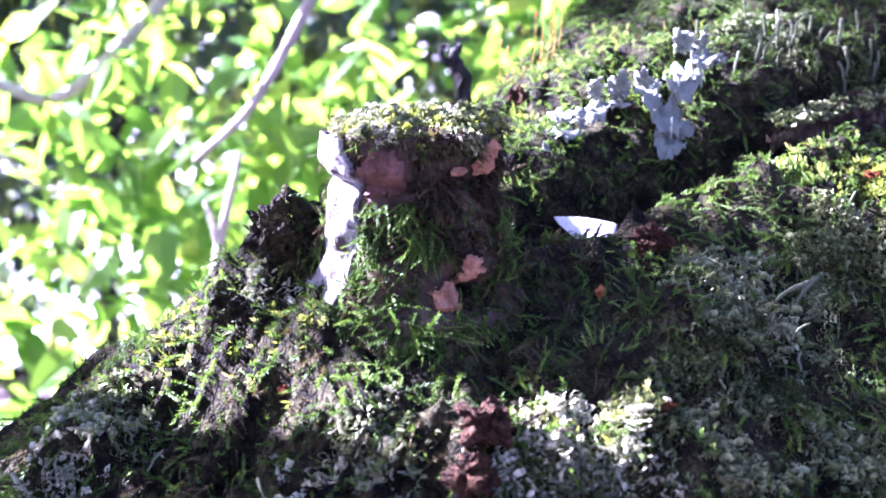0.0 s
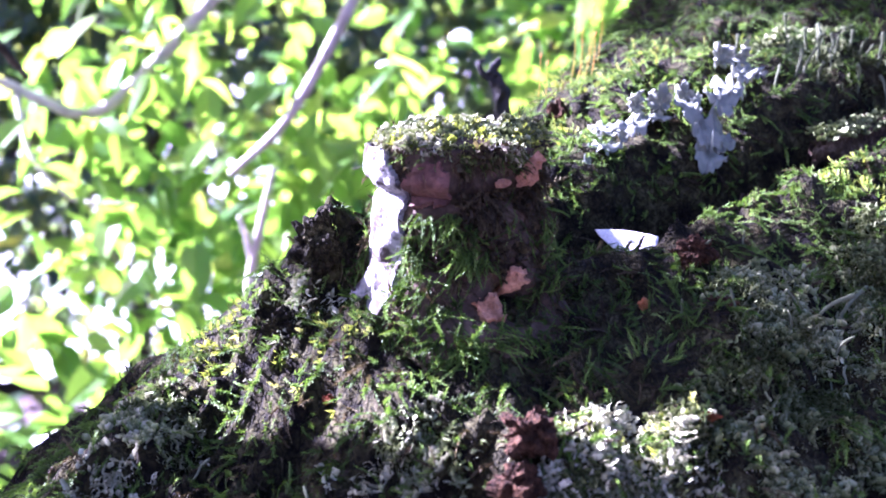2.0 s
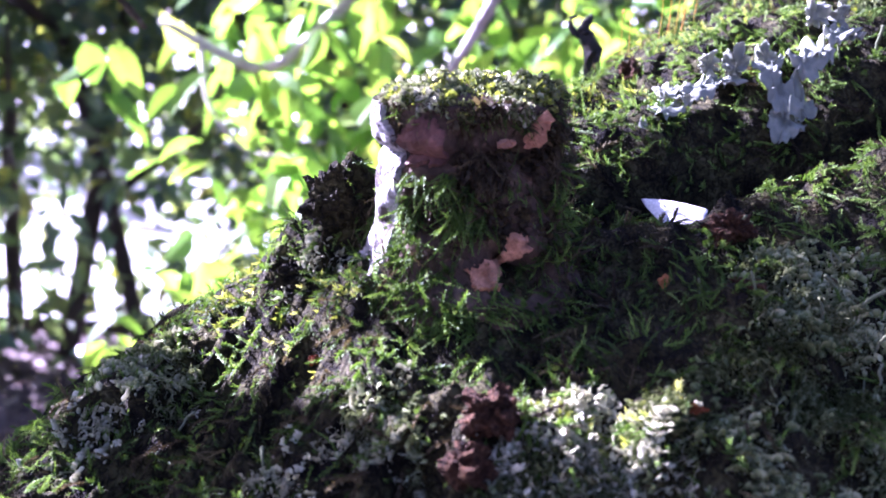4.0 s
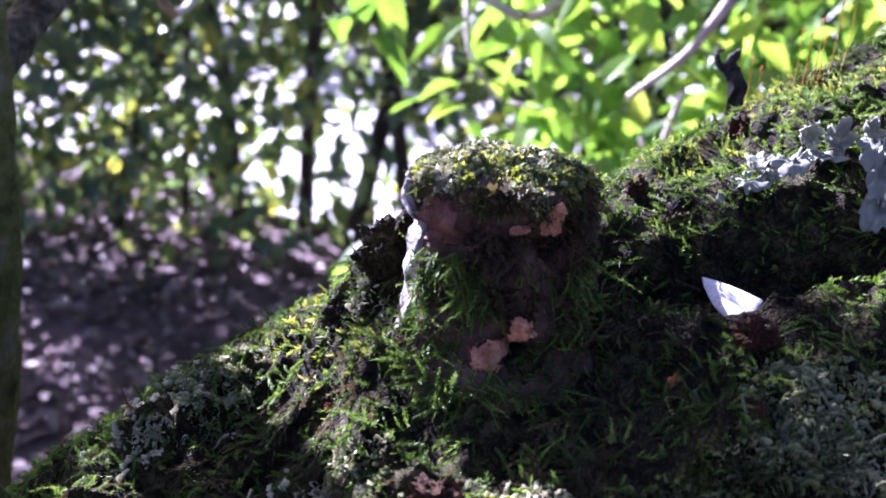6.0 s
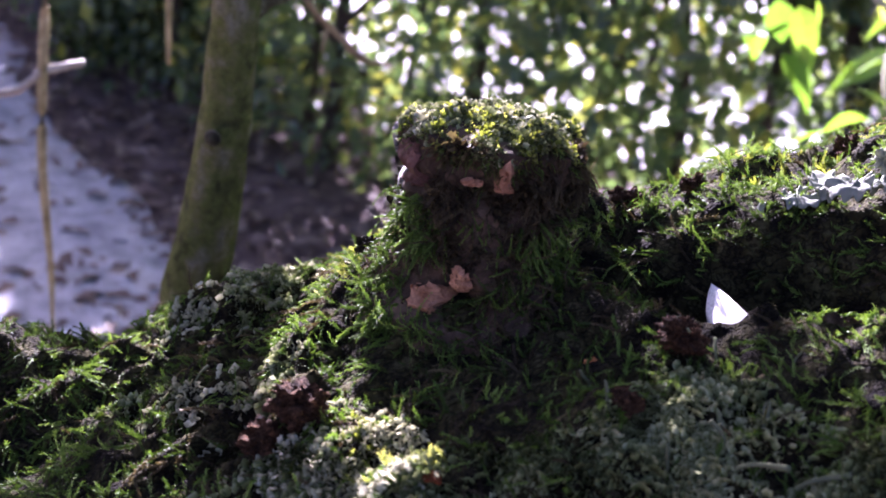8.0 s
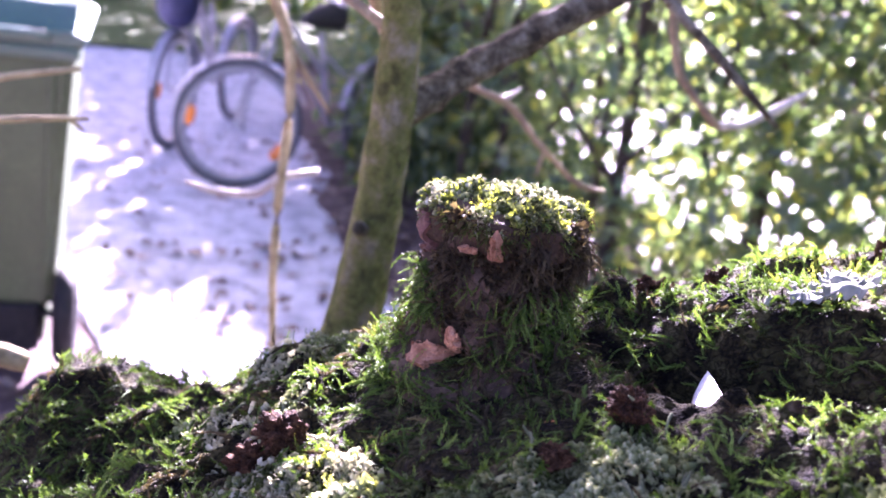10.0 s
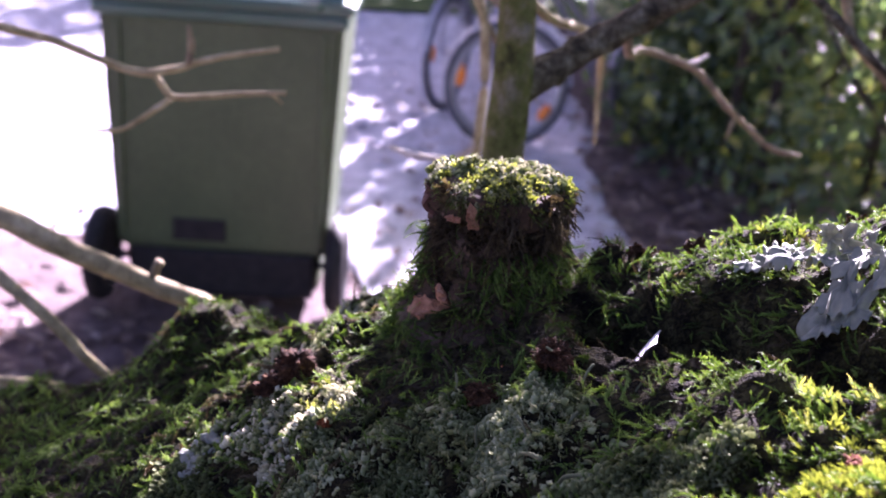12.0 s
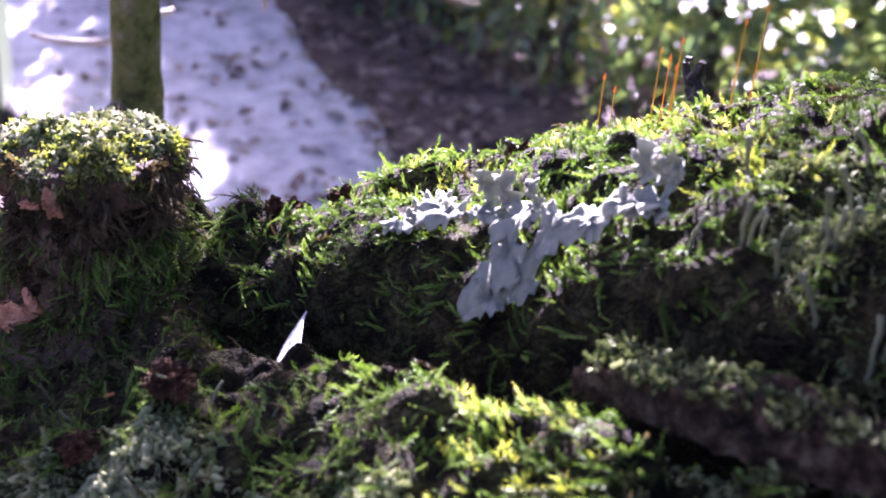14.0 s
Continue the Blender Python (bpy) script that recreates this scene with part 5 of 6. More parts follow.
thorn = thing("fallen_branch", "bare fallen branch with forked twigs leaning by the trunk", "branch", at=(-0.34, 0.10, 0))
limb("stem", [(-0.46, -0.55, -0.02), (-0.42, -0.2, 0.9), (-0.36, 0.02, 1.292), (-0.34, 0.084, 1.262), (-0.34, 0.118, 1.248), (-0.34, 0.152, 1.232), (-0.34, 0.186, 1.220)],
     [0.014, 0.012, 0.0085, 0.0075, 0.007, 0.0068, 0.006], M_TAN_TWIG, thorn, 31, 10, 0.05, "pale sunlit bark")
limb("knob", [(-0.34, 0.146, 1.238), (-0.338, 0.149, 1.247), (-0.337, 0.152, 1.253)], [0.003, 0.003, 0.0035], M_TWIG, thorn, 32, 7)
limb("twig", [(-0.38, -0.02, 1.29), (-0.33, 0.04, 1.255), (-0.3, 0.092, 1.225), (-0.3, 0.108, 1.203), (-0.3, 0.126, 1.185)], [0.005, 0.0045, 0.004, 0.004, 0.0035], M_TAN_TWIG, thorn, 33, 8)
limb("twig", [(-0.40, -0.12, 1.14), (-0.35, 0.02, 1.16), (-0.3, 0.10, 1.18), (-0.29, 0.12, 1.165)], [0.004, 0.0035, 0.003, 0.002], M_TAN_TWIG, thorn, 34, 8)
limb("twig", [(-0.42, -0.2, 0.9), (-0.52, -0.06, 1.38), (-0.55, 0.043, 1.355), (-0.55, 0.079, 1.34), (-0.55, 0.112, 1.329), (-0.55, 0.141, 1.335), (-0.55, 0.167, 1.345), (-0.55, 0.222, 1.355)],
     [0.006, 0.004, 0.0036, 0.0034, 0.0032, 0.003, 0.0026, 0.0018], M_TAN_TWIG, thorn, 35, 8)
limb("twig", [(-0.55, 0.122, 1.330), (-0.55, 0.128, 1.322), (-0.55, 0.135, 1.31), (-0.55, 0.18, 1.316), (-0.55, 0.228, 1.319)], [0.003, 0.0028, 0.0026, 0.0024, 0.0016], M_TAN_TWIG, thorn, 36, 8)
limb("twig", [(-0.55, 0.135, 1.31), (-0.55, 0.116, 1.296), (-0.55, 0.095, 1.281), (-0.55, 0.058, 1.282)], [0.0026, 0.0024, 0.002, 0.001], M_TAN_TWIG, thorn, 37, 8)
limb("twig", [(-0.55, 0.15, 1.339), (-0.55, 0.152, 1.356), (-0.55, 0.150, 1.37)], [0.003, 0.003, 0.0015], M_TWIG, thorn, 38, 6)
limb("twig", [(-0.55, 0.215, 1.318), (-0.55, 0.225, 1.310)], [0.002, 0.001], M_TAN_TWIG, thorn, 39, 6)


def leaf_blade(rng, fold=0.25, wide=0.5, n=6):
    """A pointed leaf of unit length with a folded midrib and a curled tip."""
    V, F = [], []
    curl = rng.uniform(0.05, 0.35)
    for i in range(n + 1):
        t = i / n
        w = wide * 0.5 * math.sin(math.pi * min(1, t ** 0.75)) * (1 - 0.25 * t)
        z = -curl * t * t
        V += [(t, -w, z + fold * w), (t, 0, z), (t, w, z + fold * w)]
    for i in range(n):
        a = 3 * i
        F += [(a, a + 3, a + 4), (a, a + 4, a + 1), (a + 1, a + 4, a + 5), (a + 1, a + 5, a + 2)]
    return np.array(V, float), F


simple_protos = [leaf_blade(rg, rg.uniform(0.1, 0.5), rg.uniform(0.45, 0.65), 2) for _ in range(6)]
leaf_protos = [leaf_blade(rg, rg.uniform(0.1, 0.5), rg.uniform(0.42, 0.58)) for _ in range(6)]

shrub = thing("leafy_shrub", "sunlit shrub with fresh green leaves and pale twigs", "shrub", at=(0.35, 1.85, 0))
limb("stem", [(0.40, 1.95, -0.02), (0.38, 1.92, 1.0), (0.20, 1.80, 1.80), (-0.15, 1.62, 1.75), (-0.30, 1.5, 1.50), (-0.352, 1.5, 1.429), (-0.427, 1.5, 1.344), (-0.5, 1.5, 1.282), (-0.57, 1.5, 1.306), (-0.66, 1.5, 1.345)],
     [0.02, 0.017, 0.013, 0.011, 0.010, 0.0095, 0.009, 0.0085, 0.0075, 0.005], M_PALE_TWIG, shrub, 41, 8)
limb("stem", [(0.30, 1.75, -0.02), (0.62, 1.70, 1.0), (0.34, 1.48, 1.80), (-0.08, 1.22, 1.55), (-0.127, 1.2, 1.442), (-0.156, 1.2, 1.381), (-0.191, 1.2, 1.319), (-0.249, 1.2, 1.264)],
     [0.016, 0.013, 0.010, 0.007, 0.0065, 0.006, 0.005, 0.0035], M_PALE_TWIG, shrub, 42, 8)
limb("stem", [(-0.27, 1.32, -0.02), (-0.255, 1.3, 0.7), (-0.245, 1.3, 1.115), (-0.235, 1.3, 1.171), (-0.216, 1.3, 1.261)], [0.01, 0.008, 0.006, 0.0055, 0.004], M_PALE_TWIG, shrub, 43, 8)
limb("twig", [(-0.24, 1.3, 1.14), (-0.25, 1.3, 1.18), (-0.258, 1.3, 1.2)], [0.004, 0.003, 0.002], M_PALE_TWIG, shrub, 44, 6)
limb("twig", [(-0.6, 1.5, 1.32), (-0.57, 1.45, 1.24), (-0.5, 1.42, 1.18), (-0.42, 1.42, 1.185)], [0.005, 0.004, 0.003, 0.002], M_PALE_TWIG, shrub, 45, 6)
rl = np.random.default_rng(77)


def leaf_cloud(rng, n, lo, hi, clump=14, spread=0.12):
    """Places and directions of leaves gathered on short sprays inside a box."""
    c = rng.uniform(lo, hi, (max(1, n // clump), 3))
    k = rng.integers(0, len(c), n)
    spray = unit(rng.normal(size=(len(c), 3)) + np.array([0, -0.3, -0.1]))
    t = rng.uniform(-1, 1, n)
    pos = c[k] + spray[k] * (t * spread * 1.6)[:, None] + rng.normal(size=(n, 3)) * spread * 0.35
    d = unit(spray[k] * 0.6 + rng.normal(size=(n, 3)) * 0.7 + np.array([0, 0, -0.25]))
    up = unit(rng.normal(size=(n, 3)) * 0.6 + np.array([0, 0, 1.0]))
    return pos, d, up


p1, d1, u1 = leaf_cloud(rl, 1350, (-0.62, 1.45, 0.95), (0.45, 2.3, 1.75), 12, 0.10)
p2, d2, u2 = leaf_cloud(rl, 420, (-0.62, 1.35, 0.75), (-0.1, 1.7, 1.15), 12, 0.10)
pp, dd_, uu = np.concatenate([p1, p2]), np.concatenate([d1, d2]), np.concatenate([u1, u2])
lv = scatter("shrub_leaves", leaf_protos, pp, dd_, uu, rl.uniform(0.055, 0.10, len(pp)), M_LEAF, "", "", rl)
lv.parent = shrub
lv.location = -Vector(shrub.location)
lv["label"] = "bright green sunlit leaves"

# ---- hedge along the path ----
HEDGE = np.array([(-18.0, 4.4), (-12.0, 3.5), (-8.0, 2.75), (-5.3, 1.98), (-4.2, 2.20), (-3.4, 2.40), (-2.85, 2.72), (-2.0, 3.05), (-0.7, 3.6), (0.8, 4.0), (2.5, 4.0)])
hseg = np.concatenate([[0], np.cumsum(np.linalg.norm(np.diff(HEDGE, axis=0), axis=1))])


def hedge_at(q):
    q = np.clip(q, 0.06, hseg[-1] - 0.06)
    x, y = np.interp(q, hseg, HEDGE[:, 0]), np.interp(q, hseg, HEDGE[:, 1])
    e = 0.05
    tx, ty = np.interp(q + e, hseg, HEDGE[:, 0]) - np.interp(q - e, hseg, HEDGE[:, 0]), np.interp(q + e, hseg, HEDGE[:, 1]) - np.interp(q - e, hseg, HEDGE[:, 1])
    L = np.hypot(tx, ty)
    return x, y, -ty / L, tx / L


def build_hedge():
    rng = np.random.default_rng(55)
    n = 58000
    q0 = hseg[2] - 0.3
    c = 4200
    cut = hseg[6]
    cq = np.where(rng.random(c) < 0.53, rng.uniform(q0, cut, c), rng.uniform(cut, hseg[-1], c))
    cz, cd = 0.05 + 2.3 * rng.random(c) ** 1.2, 1.1 * rng.random(c)
    cz = np.where((cq > cut) & (cz < 0.8) & (rng.random(c) < 0.4), cz + 1.0, cz)
    k = rng.integers(0, c, n)
    q, z, dep = cq[k] + rng.normal(size=n) * 0.16, cz[k] + rng.normal(size=n) * 0.13, cd[k] + rng.normal(size=n) * 0.12
    x, y, nx, ny = hedge_at(q)
    z = (np.abs(z) + 0.03) * (0.45 + 0.55 * smooth(hseg[3] - 0.3, hseg[3] + 0.4, q))
    thick = ((q < cut + 0.4) | (z > 0.75) | (rng.random(n) < np.where((q > cut + 0.8) & (z < 0.55), 0.45, 0.85))) & ((q < hseg[3] + 0.3) | (q > hseg[5] + 0.2) | (rng.random(n) < 0.55))
    q, z, dep, x, y, nx, ny = (v[thick] for v in (q, z, dep, x, y, nx, ny))
    n = len(q)
    pos = np.stack([x + nx * dep, y + ny * dep, z], -1)
    d = unit(rng.normal(size=(n, 3)) + np.stack([-nx, -ny, -0.5 + 0 * nx], -1) * 0.6)
    up = unit(np.stack([-nx * 0.4, -ny * 0.4, 1 + 0 * nx], -1) + rng.normal(size=(n, 3)) * 0.5)
    scatter("hedge_leaves", simple_protos, pos, d, up, rng.uniform(0.068, 0.122, n) * np.where(q < cut, 1.0, 1.12), M_HEDGE, "dense hedge of dark glossy leaves beside the path", "hedge", rng)
    for j in range(40):
        qq = q0 + (hseg[-1] - q0) * (j + rng.random()) / 40
        x, y, nx, ny = [float(v) for v in hedge_at(qq)]
        dep = rng.uniform(0.2, 0.7)
        x, y = x + nx * dep, y + ny * dep
        st = thing("hedge_stem", "thin dark shrub stem inside the hedge", "stem", "stems of the hedge", at=(x, y, 0))
        lean = rng.normal(size=2) * 0.25
        r = rng.uniform(0.014, 0.042)
        limb("trunk", [(x, y, -0.02), (x + lean[0] * 0.4, y + lean[1] * 0.4, 0.8), (x + lean[0] + rng.normal() * 0.1, y + lean[1], 1.7), (x + lean[0] * 1.6, y + lean[1] * 1.5, 2.6)],
             [r, r * 0.85, r * 0.65, r * 0.35], M_STEM, st, 900 + j, 7)
        for b in range(3):
            z0 = rng.uniform(0.5, 1.7)
            bx, by = x + lean[0] * z0 / 1.7, y + lean[1] * z0 / 1.7
            dv = rng.normal(size=2) * 0.45
            limb("limb", [(bx, by, z0), (bx + dv[0] * 0.5, by + dv[1] * 0.5, z0 + 0.25), (bx + dv[0], by + dv[1], z0 + 0.6)], [r * 0.5, r * 0.35, r * 0.12], M_STEM, st, 950 + j * 3 + b, 5)


build_hedge()


def build_far_shrubs():
    rng = np.random.default_rng(59)
    p, d, u = leaf_cloud(rng, 3600, (-15.4, -3.6, 0.05), (-13.2, 4.6, 1.15), 16, 0.25)
    p[:, 2] = np.abs(p[:, 2])
    scatter("shrub_bed", simple_protos, p, d, u, rng.uniform(0.16, 0.28, len(p)), M_HEDGE, "low dark shrubs at the far end of the lawn", "shrubs", rng)
    rng = np.random.default_rng(58)
    p, d, u = leaf_cloud(rng, 2600, (-15.0, 6.9, 0.95), (6.0, 8.8, 2.2), 16, 0.42)
    scatter("far_shrubs", simple_protos, p, d, u, rng.uniform(0.22, 0.38, len(p)), M_HEDGE, "dark leafy shrubs beyond the pale yard", "shrubs", rng)
    for k in range(16):
        x, y = -14.5 + 20 * (k + rng.random()) / 16, rng.uniform(6.9, 8.2)
        st = thing("far_stem", "dark shrub stem beyond the pale yard", "stem", "stems of the far shrubs", at=(x, y, 0))
        limb("trunk", [(x, y, -0.03), (x + rng.normal() * 0.1, y, 1.2), (x + rng.normal() * 0.3, y, 1.9), (x + rng.normal() * 0.4, y, 2.6)], [0.07, 0.06, 0.045, 0.02], M_STEM, st, 1200 + k, 8)


build_far_shrubs()

# ---- an unseen tree over the hedge, added so that its crown dapples the trunk ----
tree = thing("unseen_dapple_tree", "unseen tree added behind the hedge, its crown opened to dapple the trunk", "tree", at=(-3.4, 3.9, 0))
limb("trunk", [(-3.4, 3.9, -0.05), (-3.35, 3.8, 1.2), (-3.2, 3.4, 2.2), (-2.8, 2.6, 2.9), (-2.4, 1.9, 3.1)], [0.06, 0.05, 0.045, 0.035, 0.02], M_STEM, tree, 61, 10)
limb("bough", [(-2.8, 2.6, 2.9), (-2.3, 2.0, 2.98), (-1.8, 1.6, 2.9), (-1.4, 1.3, 2.75)], [0.03, 0.022, 0.014, 0.006], M_STEM, tree, 62, 8)
limb("bough", [(-2.4, 1.9, 3.1), (-2.0, 1.1, 2.9), (-1.7, 0.6, 2.6)], [0.02, 0.014, 0.006], M_STEM, tree, 63, 8)
rt = np.random.default_rng(91)
# sunny spots on the trunk, for which crown leaves are left out: x, y, radius, height (None: the trunk's own)
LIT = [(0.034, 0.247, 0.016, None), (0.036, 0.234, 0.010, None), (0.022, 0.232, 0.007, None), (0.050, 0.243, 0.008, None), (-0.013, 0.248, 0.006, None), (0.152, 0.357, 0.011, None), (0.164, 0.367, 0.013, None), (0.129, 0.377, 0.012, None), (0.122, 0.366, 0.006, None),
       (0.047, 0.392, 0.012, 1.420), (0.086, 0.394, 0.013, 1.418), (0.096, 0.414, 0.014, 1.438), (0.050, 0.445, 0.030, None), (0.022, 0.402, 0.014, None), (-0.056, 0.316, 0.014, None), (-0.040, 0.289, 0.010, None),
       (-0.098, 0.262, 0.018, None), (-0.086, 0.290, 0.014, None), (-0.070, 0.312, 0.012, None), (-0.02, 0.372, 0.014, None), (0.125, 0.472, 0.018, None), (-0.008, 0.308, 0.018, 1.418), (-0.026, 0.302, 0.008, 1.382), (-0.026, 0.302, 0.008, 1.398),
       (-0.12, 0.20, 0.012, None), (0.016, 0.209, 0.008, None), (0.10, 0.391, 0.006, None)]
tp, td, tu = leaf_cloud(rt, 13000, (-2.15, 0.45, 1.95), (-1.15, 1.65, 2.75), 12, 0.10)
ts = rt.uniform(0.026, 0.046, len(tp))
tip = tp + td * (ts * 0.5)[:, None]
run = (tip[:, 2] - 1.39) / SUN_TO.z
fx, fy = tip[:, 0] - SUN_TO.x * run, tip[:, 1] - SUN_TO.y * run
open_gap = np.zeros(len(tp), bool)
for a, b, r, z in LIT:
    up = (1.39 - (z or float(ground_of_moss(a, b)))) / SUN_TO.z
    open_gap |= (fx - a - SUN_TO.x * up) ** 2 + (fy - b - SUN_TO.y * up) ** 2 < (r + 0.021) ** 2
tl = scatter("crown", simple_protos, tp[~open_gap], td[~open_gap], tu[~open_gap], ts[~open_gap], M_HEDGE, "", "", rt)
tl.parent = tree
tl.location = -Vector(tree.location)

# an unseen tree, added only to throw dappled shade on the path
path_shade_tree = thing("path_shade_tree", "unseen broad leafy tree added beyond the hedge to shade the path", "tree", at=(-13.6, 5.0, 0))
limb("trunk", [(-13.6, 5.0, -0.05), (-13.6, 4.7, 1.5), (-13.5, 4.1, 3.0), (-13.2, 3.1, 4.2)], [0.16, 0.13, 0.1, 0.04], M_STEM, path_shade_tree, 71, 10)
limb("bough", [(-13.5, 4.1, 3.0), (-11.6, 4.2, 3.2), (-9.0, 4.2, 3.1)], [0.07, 0.045, 0.012], M_STEM, path_shade_tree, 73, 8)
limb("bough", [(-13.5, 4.1, 3.0), (-12.9, 3.2, 3.5), (-12.2, 2.2, 3.6)], [0.07, 0.05, 0.02], M_STEM, path_shade_tree, 72, 8)
qp, qd, qu = leaf_cloud(rt, 5600, (-15.6, 3.1, 2.8), (-9.5, 5.9, 3.4), 14, 0.22)
q2, e2, v2 = leaf_cloud(rt, 13000, (-26.0, -0.6, 2.8), (-13.0, 6.0, 3.4), 14, 0.22)
q3, e3, v3 = leaf_cloud(rt, 1300, (-9.7, 3.65, 2.9), (-8.6, 4.2, 3.3), 14, 0.12)
qp, qd, qu = np.concatenate([qp, q2, q3]), np.concatenate([qd, e2, e3]), np.concatenate([qu, v2, v3])
ql = scatter("crown", simple_protos, qp, qd, qu, rt.uniform(0.20, 0.30, len(qp)), M_HEDGE, "", "", rt)
ql.parent = path_shade_tree
ql.location = -Vector(path_shade_tree.location)

# ---- ground, path, litter ----
def build_ground():
    n = 150
    g = np.sign(np.linspace(-1, 1, n)) * np.abs(np.linspace(-1, 1, n)) ** 3.2
    X, Y = np.meshgrid(g * 400 - 2, g * 400 + 1, indexing="ij")
    near = np.exp(-((X + 2) ** 2 + (Y - 1) ** 2) / 30 ** 2)
    Z = near * 0.016 * fbm(X, Y, 0.9, 3, 3) - 0.018
    i, j = np.meshgrid(np.arange(n - 1), np.arange(n - 1), indexing="ij")
    F = np.stack([i * n + j, (i + 1) * n + j, (i + 1) * n + j + 1, i * n + j + 1], -1).reshape(-1, 4)
    solid("ground", mesh_of("ground", np.stack([X, Y, Z], -1).reshape(-1, 3), F, M_SOIL, smooth=True), "dark leaf-mould soil with scattered litter", "ground", kind="structure")
    # gravel path: its hedge-side edge and its near end are uneven
    m = 120
    xs = np.linspace(-11.0, -2.98, m)
    edge = np.interp(xs, [-16.5, -12, -8, -5, -4, -3.2, -2.98], [3.6, 2.9, 2.2, 1.66, 1.62, 1.55, 1.5])
    V, k = [], 60
    for a in range(m):
        for b in range(k):
            q = b / (k - 1)
            y = -7 + (edge[a] + 0.22 * float(fbm(xs[a], 0, 0.5, 8, 3)) + 7) * q
            near_end = -2.40 - 1.43 * (1 - float(smooth(0.36, 0.62, y)))
            px = -11 + (xs[a] + 11) * (near_end + 11) / 8.02
            V.append((px + (0.25 * float(fbm(y, 3, 0.5, 12, 3)) if a == m - 1 else 0), y, 0.006 + 0.008 * float(fbm(px, y, 0.4, 15)) - (0.02 if b == k - 1 or a in (0, m - 1) else 0)))
    F = [(a * k + b, (a + 1) * k + b, (a + 1) * k + b + 1, a * k + b + 1) for a in range(m - 1) for b in range(k - 1)]
    solid("path", mesh_of("path", V, F, M_GRAVEL, smooth=True), "pale grey gravel path lit by low sun", "path", kind="structure")
    V = []
    for a in range(40):
        for b in range(12):
            V.append((-60 + 50.4 * a / 39, -25 + 45 * b / 11, 0.03 + 0.02 * float(fbm(a, b, 2.0, 5))))
    F = [(a * 12 + b, (a + 1) * 12 + b, (a + 1) * 12 + b + 1, a * 12 + b + 1) for a in range(39) for b in range(11)]
    solid("lawn", mesh_of("lawn", V, F, M_LAWN, smooth=True), "rough green lawn beyond the path", "lawn", kind="structure")
    # open pale ground behind the hedge
    V = []
    for a in range(60):
        for b in range(10):
            q = -9 + 16 * a / 59
            y0 = float(np.interp(q, HEDGE[:, 0], HEDGE[:, 1])) + 1.5 - 0.8 * float(smooth(-3.2, -2.4, q))
            V.append((q, y0 + 0.3 * float(fbm(q, 1, 0.8, 4)) + 45 * (b / 9) ** 2, 0.03 + 0.01 * float(fbm(a, b, 2.0, 9))))
    F = [(a * 10 + b, (a + 1) * 10 + b, (a + 1) * 10 + b + 1, a * 10 + b + 1) for a in range(59) for b in range(9)]
    solid("yard", mesh_of("yard", V, F, M_YARD, smooth=True), "pale gravel yard behind the hedge", "yard", kind="structure")
    rng = np.random.default_rng(66)
    n = 11500
    x, y = rng.uniform(-6.5, -1.2, n), rng.uniform(-0.8, 3.4, n)
    x[6500:], y[6500:] = rng.uniform(-3.0, 3.5, 5000), rng.uniform(-3.5, 3.6, 5000)
    on_path = (x < -2.98) & (y < np.interp(x, [-8, -5, -4, -3.2, -2.75], [2.2, 1.66, 1.62, 1.5, 1.35]))
    keep = ~on_path | (rng.random(n) < np.where(x > -4.3, 0.28, 0.08))
    x, y = x[keep], y[keep]
    n = len(x)
    a = rng.uniform(0, 6.3, n)
    pos = np.stack([x, y, np.where(on_path[keep], 0.016, 0.0) + rng.uniform(0, 0.012, n)], -1)
    scatter("leaf_litter", simple_protos, pos, np.stack([np.cos(a), np.sin(a), rng.normal(size=n) * 0.15], -1), unit(rng.normal(size=(n, 3)) * 0.25 + [0, 0, 1.0]),
            rng.uniform(0.05, 0.10, n), M_LITTER, "dry brown fallen leaves on soil and path", "leaf litter", rng)


build_ground()


# ---- wheelie bin ----
def wheel_ring(c, axis, r, tube_r, segs=40, sides=8):
    axis = unit(np.array(axis, float))
    ref = np.array([0, 0, 1.0]) if abs(axis[2]) < 0.9 else np.array([1.0, 0, 0])
    A = unit(np.cross(axis, ref))
    B = np.cross(axis, A)
    V, F = [], []
    for i in range(segs):
        a = 2 * math.pi * i / segs
        rad = A * math.cos(a) + B * math.sin(a)
        for j in range(sides):
            b = 2 * math.pi * j / sides
            V.append(np.array(c) + rad * (r + tube_r * math.cos(b)) + axis * tube_r * math.sin(b))
    for i in range(segs):
        for j in range(sides):
            F.append((i * sides + j, ((i + 1) % segs) * sides + j, ((i + 1) % segs) * sides + (j + 1) % sides, i * sides + (j + 1) % sides))
    return np.array(V), F


